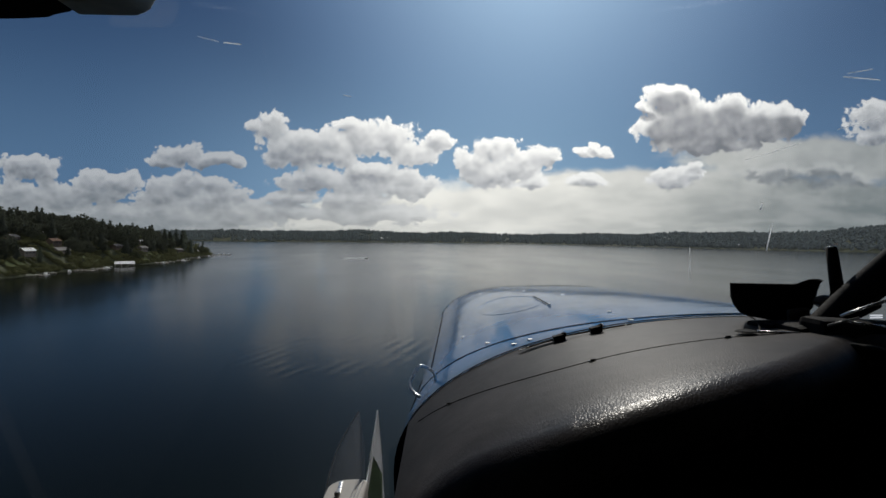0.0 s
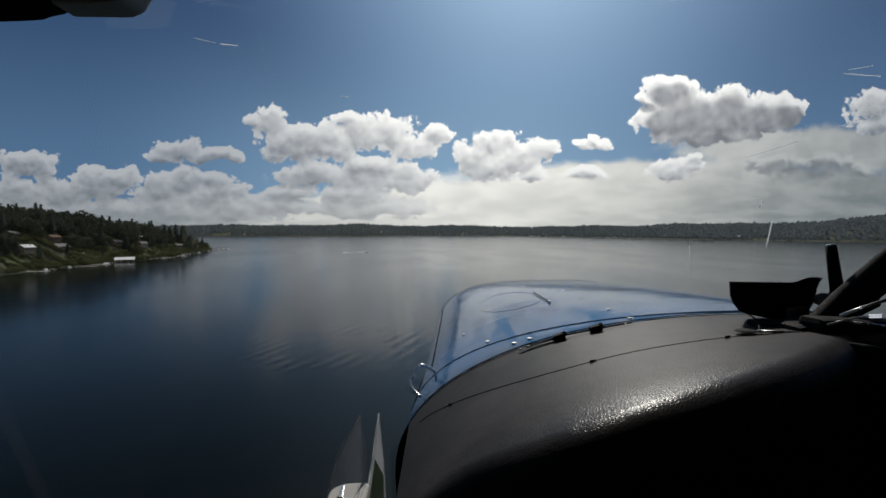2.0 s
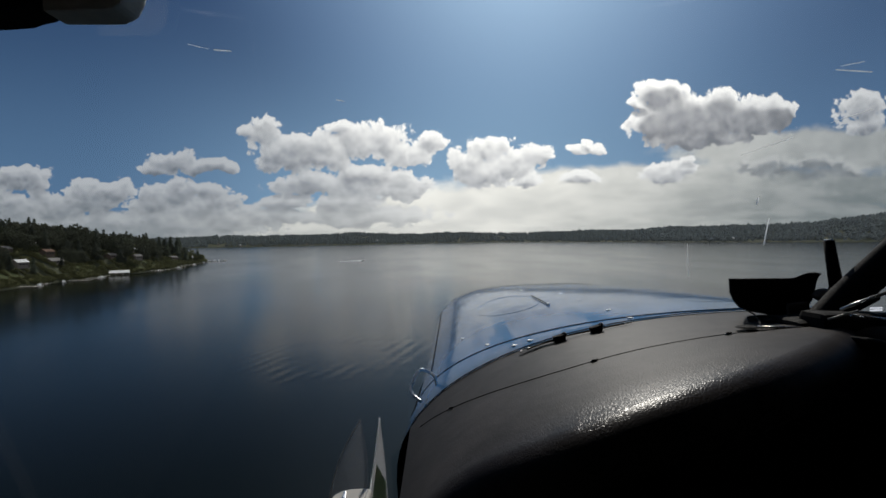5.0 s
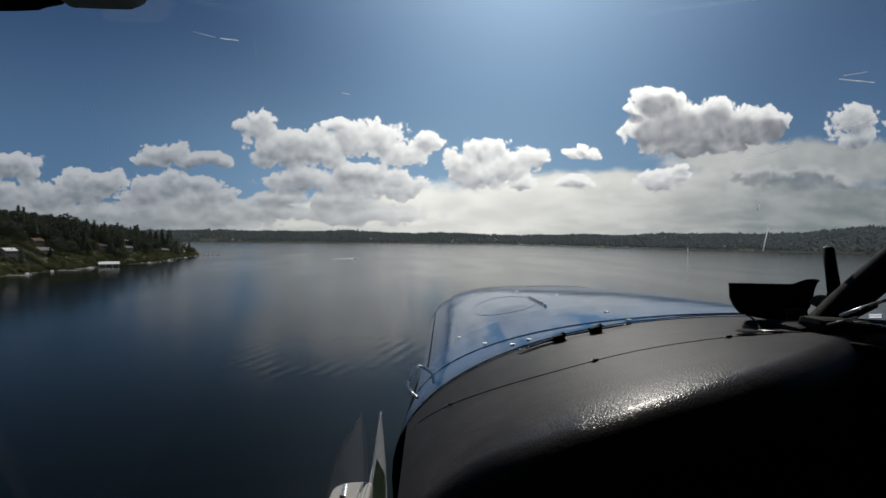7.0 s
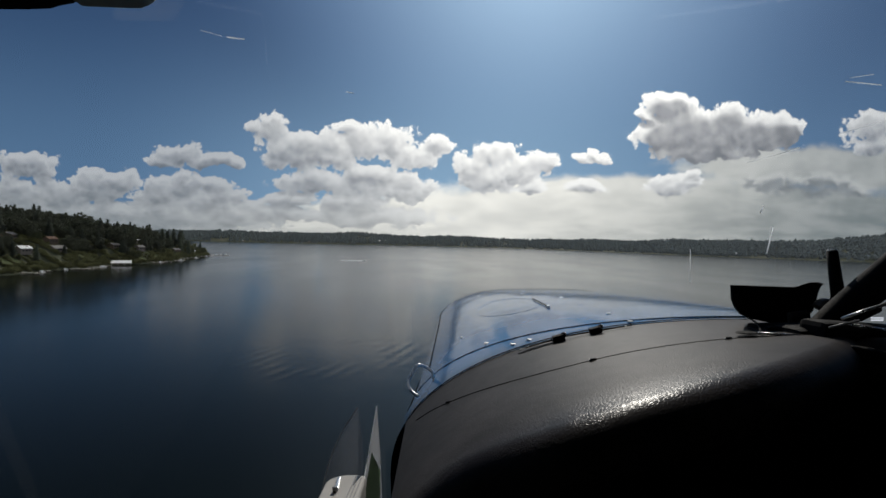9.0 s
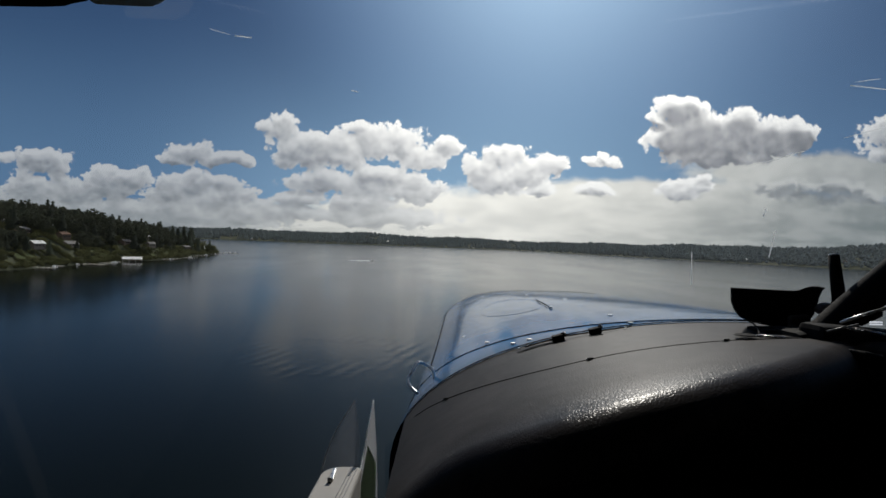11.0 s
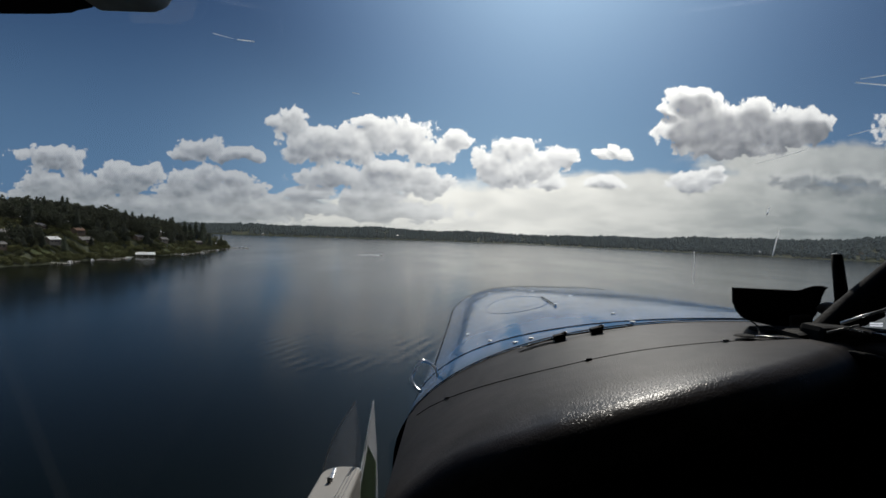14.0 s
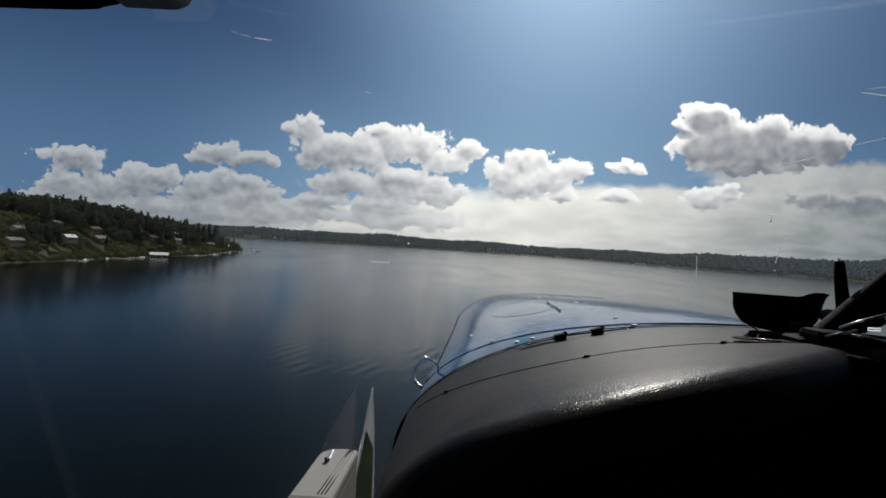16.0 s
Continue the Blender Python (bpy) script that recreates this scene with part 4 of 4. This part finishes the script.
def make_glareshield():
    rows = []
    n = 60
    offs = [0.622 - 1.244 * k / n for k in range(n + 1)]
    for y in (0.9, 0.85, 0.8, 0.744):
        rows.append([shelf_point(y, o) for o in offs])
    for t in (0.3, 0.65, 1.0):
        rows.append([shelf_point(0.744 + (lip_depth(o) - 0.744) * t, o) for o in offs])
    # the roll
    base = rows[-1]
    for k in range(1, 8):
        a = k / 7 * math.pi * 0.5
        rows.append([Vector((p.x, p.y - 0.045 * math.sin(a), p.z - 0.045 * (1 - math.cos(a)))) for p in base])
    rim = rows[-1]
    rows.append([Vector((p.x, p.y + 0.012, p.z - 0.012)) for p in rim])
    low = [Vector((p.x, p.y + 0.02, min(p.z - 0.02, -0.6))) for p in rim]
    curtain = grid_surface([[Vector((p.x, p.y + 0.01, p.z - 0.008)) for p in rim], low, [Vector((p.x, p.y + 0.03, -1.1)) for p in rim]])
    part("instrument_panel", finish(curtain), PANEL, plane, "black instrument panel in deep shade")
    bm = grid_surface(rows)
    return part("glareshield", finish(bm), LEATHER, plane, "dark brown leather-covered glareshield")


shelf = make_glareshield()


def stitch(off):
    """Depth of the stitched seam that crosses the shelf."""
    return 0.688 + 0.09 * max(0.0, (abs(off) - 0.36) / 0.2) ** 2


part("seam", tube([shelf_point(stitch(o), o) + Vector((0, 0, 0.0001)) for o in [0.6 - 1.1 * k / 50 for k in range(51)]], 0.0008, 6), SEAM, shelf)
for off in (0.55, 0.352, 0.163, -0.1):
    c = shelf_point(stitch(off) - 0.002, off)
    stud = part("turn_fastener", disc(c + Vector((0, 0, 0.0008)), 0.0034, 0.0014, 12, 1.5), GREYPLATE, shelf)
    part("wing", box(0.0095, 0.0016, 0.0022, c + Vector((0.001, -0.001, 0.0024)), 0.0006, Matrix.Rotation(0.3, 3, "Z")), BLACK, stud)

# black panel below the shelf, and the cabin's plain unseen shell that darkens it
part("cabin_floor", box(2.36, 2.2, 0.04, (0.125, -0.45, -1.12)), PANEL, plane)
part("cabin_back", box(2.36, 0.04, 1.66, (0.125, -1.55, -0.27)), HEADLINER, plane)
part("cabin_roof", box(2.36, 2.42, 0.05, (0.125, -0.36, 0.56)), HEADLINER, plane)
for x in (-1.08, 1.33):
    part("cabin_side", box(0.04, 2.3, 1.62, (x, -0.38, -0.29)), HEADLINER, plane)
part("side_ledge", box(0.16, 0.2, 0.03, (-0.11, 0.58, -0.505), 0.006), PANEL, plane)


# wiper pivots at the foot of the windshield
plate_rows = [[hood_point(0.872 + 0.016 * v - 0.005 * abs(u), 0.385 + 0.04 * u, 0.001 + 0.002 * (1 - u * u)) for u in [k / 6 - 1 for k in range(13)]] for v in (-0.6, -0.2, 0.2, 0.6)]
part("wiper_plate", finish(grid_surface(plate_rows)), LEATHER, plane, "small leather-covered plate under the wiper pivot")
for off in (0.42, 0.405, 0.232):
    part("screw", disc(hood_point(0.876, off, 0.003), 0.0022, 0.0016, 8), CHROME, plane)
part("wiper_rod", tube([hood_point(0.872, 0.41, 0.003), hood_point(0.872, 0.34, 0.005), hood_point(0.878, 0.22, 0.003)], 0.0014, 8), BLACK, plane)
for off in (0.353, 0.288):
    c = hood_point(0.869, off, 0.005)
    tilt = Matrix.Rotation(-0.26, 3, "Y")
    piv = part("wiper_pivot", box(0.020, 0.014, 0.011, c, 0.0015, tilt), BLACK, plane)
    part("knob", tube([c + tilt @ Vector((0.007, 0, 0.003)), c + tilt @ Vector((0.0125, 0, 0.0045))], 0.0042, 10), BLACK, piv)
    part("nut", tube([c + tilt @ Vector((0.0125, 0, 0.0045)), c + tilt @ Vector((0.0145, 0, 0.005))], 0.0022, 8), CHROME, piv)


def round_bar(x0, x1, z0, h):
    """The outline of a bar whose lower edge sweeps up at its end."""
    pts = [(x0, z0 + h), (x0, z0)]
    for k in range(7):
        t = k / 6
        pts.append((x0 + (x1 - x0) * (0.55 + 0.45 * t), z0 + h * 0.75 * t ** 5))
    return pts + [(x1, z0 + h)]


# sun visor overhead at the corner
visor = part("sun_visor", extrude_profile(round_bar(-1.0, -0.52, 0.380, 0.09), 0.74, 0.80, 0.006), BLACK, plane, "black padded sun visor")
part("visor_end", extrude_profile(round_bar(-0.575, -0.44, 0.3815, 0.085), 0.745, 0.795, 0.006), BEIGE, plane, "worn beige trim at the visor's end")

part("visor_arm", tube([(-0.9, 0.77, 0.43), (-0.9, 0.76, 0.54)], 0.006, 8), CHROME, plane)

# ---- things on the glareshield ----
def local_thing(name, label, category):
    ob = new(name)
    ob.matrix_basis = FLIGHT
    return tagged(ob, label, category)


pod = local_thing("instrument_pod", "black plastic instrument pod on the glareshield beside the post", "instrument")
outline = [(0.5846, -0.0724), (0.7132, -0.0764), (0.7247, -0.0747), (0.7362, -0.0701), (0.7488, -0.0666), (0.7649, -0.0666), (0.7775, -0.0701), (0.7706, -0.0769), (0.7649, -0.0907), (0.7603, -0.1103), (0.7546, -0.1252), (0.7396, -0.1424), (0.7121, -0.1562), (0.6902, -0.1539), (0.6501, -0.1464), (0.6213, -0.1401), (0.6030, -0.1321), (0.5915, -0.1171), (0.5852, -0.1011)]


def shell(slopes, near, far, shrink):
    """A closed housing whose outline narrows from its near face to its far one."""
    bm = bmesh.new()
    mx, mz = sum(p[0] for p in slopes) / len(slopes), sum(p[1] for p in slopes) / len(slopes)
    rings = []
    for ahead, k in ((near + 0.004, 0.985), (near, 0.96), (near + 0.004, 1.0), (far, shrink)):
        rings.append([bm.verts.new(spot(mx + (a - mx) * k, mz + (b - mz) * k, ahead)) for a, b in slopes])
    n = len(slopes)
    for ra, rb in zip(rings[1:], rings[2:]):
        for q in range(n):
            bm.faces.new((ra[q], ra[(q + 1) % n], rb[(q + 1) % n], rb[q]))
    bm.faces.new(rings[1][::-1]), bm.faces.new(rings[-1])
    bmesh.ops.delete(bm, geom=rings[0], context="VERTS")
    return finish(bm, False)


part("housing", shell(outline, 0.797, 0.85, 0.9), BLACK, pod)
part("face_plate", box(0.034, 0.003, 0.021, spot(0.7247, -0.1401, 0.78), 0.004, Matrix.Rotation(-0.08, 3, "Y")), GREYPLATE, pod, "small grey metal face plate")
part("foot", box(0.10, 0.05, 0.014, spot(0.7029, -0.1631, 0.765), 0.004), BLACK, pod)
part("base_disc", disc(spot(0.6156, -0.1723, 0.70) + Vector((0, 0, 0.001)), 0.0150, 0.002, 24, 1.0), BLACK, pod)
part("cable", tube(bent([spot(0.6213, -0.1390, 0.80), spot(0.6351, -0.1482, 0.78), spot(0.6420, -0.1585, 0.74), spot(0.6443, -0.1711, 0.70)]), 0.0012, 6), BLACK, pod)
part("mounting_rail", tube([spot(0.6386, -0.1723, 0.69), spot(0.7431, -0.1780, 0.69)], 0.0018, 8), CHROME, pod, "thin bright steel rail")

stub = local_thing("stub_antenna", "short black rubber stub antenna with a metal tip", "antenna")
part("rod", tube([spot(0.8062, -0.0999, 0.78), spot(0.7936, -0.0034, 0.78)], 0.0100, 14, taper=0.0078), BLACK, stub)
part("tip", tube([spot(0.7936, -0.0034, 0.78), spot(0.7934, -0.0006, 0.78)], 0.0062, 10), CHROME, stub)
part("collar", tube([spot(0.8108, -0.1482, 0.78), spot(0.8062, -0.0976, 0.78)], 0.0125, 14, taper=0.0110), BLACK, stub)
part("base", tube(bent([spot(0.7948, -0.1137, 0.79), spot(0.7741, -0.1103, 0.79), spot(0.7638, -0.1194, 0.79)]), 0.0085, 10), WHITE, stub, "pale grey antenna base")

part("windshield_post", tube(bent([spot(0.7649, -0.1734, 0.735), spot(0.8315, -0.1137, 0.73), spot(0.9096, -0.0494, 0.70), spot(1.0842, 0.0953, 0.62)]), 0.0225, 16), BLACK, plane, "thick black windshield post")
part("post_foot", box(0.15, 0.08, 0.035, spot(0.7879, -0.1792, 0.73), 0.012), BLACK, plane)

deck = local_thing("control_box", "black control box with pale markings and steel rails", "instrument")
part("body", box(0.17, 0.05, 0.036, spot(0.8683, -0.1792, 0.69), 0.008, Matrix.Rotation(0.07, 3, "Y")), BLACK, deck)
part("rail", tube([spot(0.8085, -0.1436, 0.66), spot(0.8510, -0.1286, 0.65), spot(0.9085, -0.1114, 0.64)], 0.0022, 8), CHROME, deck)
part("rail", tube([spot(0.8281, -0.1562, 0.65), spot(0.8683, -0.1619, 0.65), spot(0.9142, -0.1688, 0.65)], 0.0019, 8), CHROME, deck)
part("rail", tube([spot(0.7821, -0.1619, 0.66), spot(0.8453, -0.1470, 0.65)], 0.0016, 8), GREYPLATE, deck)
part("lever", tube(bent([spot(0.8108, -0.2148, 0.64), spot(0.8396, -0.2148, 0.63), spot(0.8912, -0.2240, 0.62)]), 0.010, 12), BLACK, deck)
part("knob", tube([spot(0.8396, -0.1275, 0.74), spot(0.8820, -0.1137, 0.735)], 0.016, 12, taper=0.012), BLACK, deck)
for k in range(2):
    part("marking", box(0.016, 0.001, 0.0018, spot(0.8809, -0.1424 - 0.0046 * k, 0.6285)), LIT, deck, "small lit display bar")

# cards and a small case stuck beside the shelf
cards = local_thing("card_sheaf", "folded printed cards standing in the side pocket", "cards")


def card(points, thick):
    bm = bmesh.new()
    vs = [bm.verts.new(p) for p in points]
    bm.faces.new(vs)
    got = bmesh.ops.extrude_face_region(bm, geom=bm.faces[:])
    bmesh.ops.translate(bm, vec=(0, thick, 0), verts=[g for g in got["geom"] if isinstance(g, bmesh.types.BMVert)])
    return finish(bm, False)


part("card", card([(-0.108, 0.6, -0.487), (-0.0985, 0.6, -0.304), (-0.0915, 0.6, -0.2487), (-0.0815, 0.6, -0.191), (-0.0775, 0.603, -0.25), (-0.0755, 0.604, -0.304), (-0.0745, 0.607, -0.487)], 0.0015), PAPER, cards)
part("card", card([(-0.104, 0.596, -0.487), (-0.0962, 0.596, -0.303), (-0.0872, 0.597, -0.2465), (-0.077, 0.598, -0.268), (-0.0757, 0.599, -0.487)], 0.0012), GREEN, cards, "green printed card")
part("fold", tube(bent([(-0.1075, 0.599, -0.487), (-0.098, 0.599, -0.304), (-0.091, 0.599, -0.2487), (-0.0815, 0.599, -0.192)]), 0.0009, 6), SCRATCH, cards, "pale worn fold of the card")
case = local_thing("plastic_case", "small white plastic case with a metal catch", "case")


def case_block(x0, x1, y0, y1, z0, z1, rl, rr):
    """An upright case whose far corners are rounded, with softened top edges."""
    plan = [(x1, y0), (x1, y1 - rr)] + [(x1 - rr + rr * math.cos(k * math.pi / 12), y1 - rr + rr * math.sin(k * math.pi / 12)) for k in range(1, 7)]
    plan += [(x0 + rl - rl * math.sin(k * math.pi / 12), y1 - rl + rl * math.cos(k * math.pi / 12)) for k in range(7)] + [(x0, y0)]
    bm = bmesh.new()
    cx, cy = (x0 + x1) / 2, (y0 + y1) / 2
    rings = [[bm.verts.new((cx + (x - cx) * k, cy + (y - cy) * k, z)) for x, y in plan] for z, k in ((z0, 1.0), (z1 - 0.005, 1.0), (z1 - 0.0015, 0.97), (z1, 0.9))]
    n = len(plan)
    for ra, rb in zip(rings, rings[1:]):
        for q in range(n):
            bm.faces.new((ra[q], ra[(q + 1) % n], rb[(q + 1) % n], rb[q]))
    bm.faces.new(rings[0][::-1]), bm.faces.new(rings[-1])
    return finish(bm, False)


part("body", case_block(-0.128, -0.0865, 0.43, 0.553, -0.49, -0.262, 0.02, 0.008), WHITE, case)
part("lid", case_block(-0.1285, -0.086, 0.429, 0.555, -0.2615, -0.252, 0.021, 0.009), WHITE, case)
part("catch", box(0.004, 0.026, 0.003, (-0.1135, 0.528, -0.2505), 0.001, Matrix.Rotation(0.1, 3, "Z")), CHROME, case)
part("catch_pin", tube([(-0.1135, 0.512, -0.2515), (-0.1135, 0.512, -0.247)], 0.0025, 8), GREYPLATE, case)
for x in (-0.098, -0.0945, -0.091):
    part("rib", tube([(x - 0.004, 0.44, -0.2518), (x, 0.546, -0.2518)], 0.0006, 5), GREYPLATE, case)

# panes: the windshield with its scratches, and the little window beside the cards
top_row = [(x, 0.81, 0.5) for x in (-0.11, 0.2, 0.55, 0.9, 1.25)]
foot_row = [(x, 0.91 - 0.2 * z, z) for x, z in ((-0.11, -0.4), (0.2, -0.155), (0.55, -0.118), (0.9, -0.155), (1.25, -0.4))]
pane = part("windshield", grid_surface([foot_row, top_row]), CLEAR, plane, "clear scratched windshield")
corner = part("windshield_corner", grid_surface([[(-1.05, 1.06, -0.75), (-0.11, 1.06, -0.75)], [(-1.05, 0.81, 0.5), (-0.11, 0.81, 0.5)]]), CLEAR, plane)
pane.visible_shadow = corner.visible_shadow = False


def on_pane(a, b):
    """The place on the windshield that lies towards a across and b up."""
    y = 0.91 / (1 + 0.2 * b) - 0.003
    return Vector((a * y, y, b * y))


for ends, r in ((((0.675, 0.046), (0.662, -0.008)), 0.0011), (((0.655, 0.09), (0.650, 0.075)), 0.0014), (((0.505, 0.0), (0.505, -0.066)), 0.0005),
                (((-0.435, 0.424), (-0.40, 0.42)), 0.0009),
                (((-0.487, 0.437), (-0.445, 0.426)), 0.0004), (((-0.195, 0.316), (-0.18, 0.313)), 0.0006),
                (((0.621, 0.177), (0.676, 0.192)), 0.0003), (((0.676, 0.192), (0.73, 0.209)), 0.0006), (((0.811, 0.237), (0.9, 0.262)), 0.0004),
                (((0.825, 0.345), (0.90, 0.338)), 0.0008), (((0.835, 0.352), (0.885, 0.36)), 0.0005)):
    part("scratch", tube([on_pane(*ends[0]), on_pane(*ends[1])], r, 5), SCRATCH, pane)
# the cards' ghost reflection in the side glass, built as a thin clear sheet
sleeve = local_thing("plastic_sleeve", "faint reflection of the printed cards, built as a clear sheet", "sleeve")
part("sheet", card([(-0.175, 0.61, -0.487), (-0.168, 0.61, -0.4), (-0.14, 0.61, -0.262), (-0.106, 0.61, -0.196), (-0.1, 0.612, -0.24), (-0.102, 0.615, -0.487)], 0.0006), GHOST_FILM, sleeve)
part("edge", tube(bent([(-0.168, 0.609, -0.4), (-0.14, 0.609, -0.262), (-0.106, 0.609, -0.196)]), 0.0006, 5), GHOST_EDGE, sleeve)
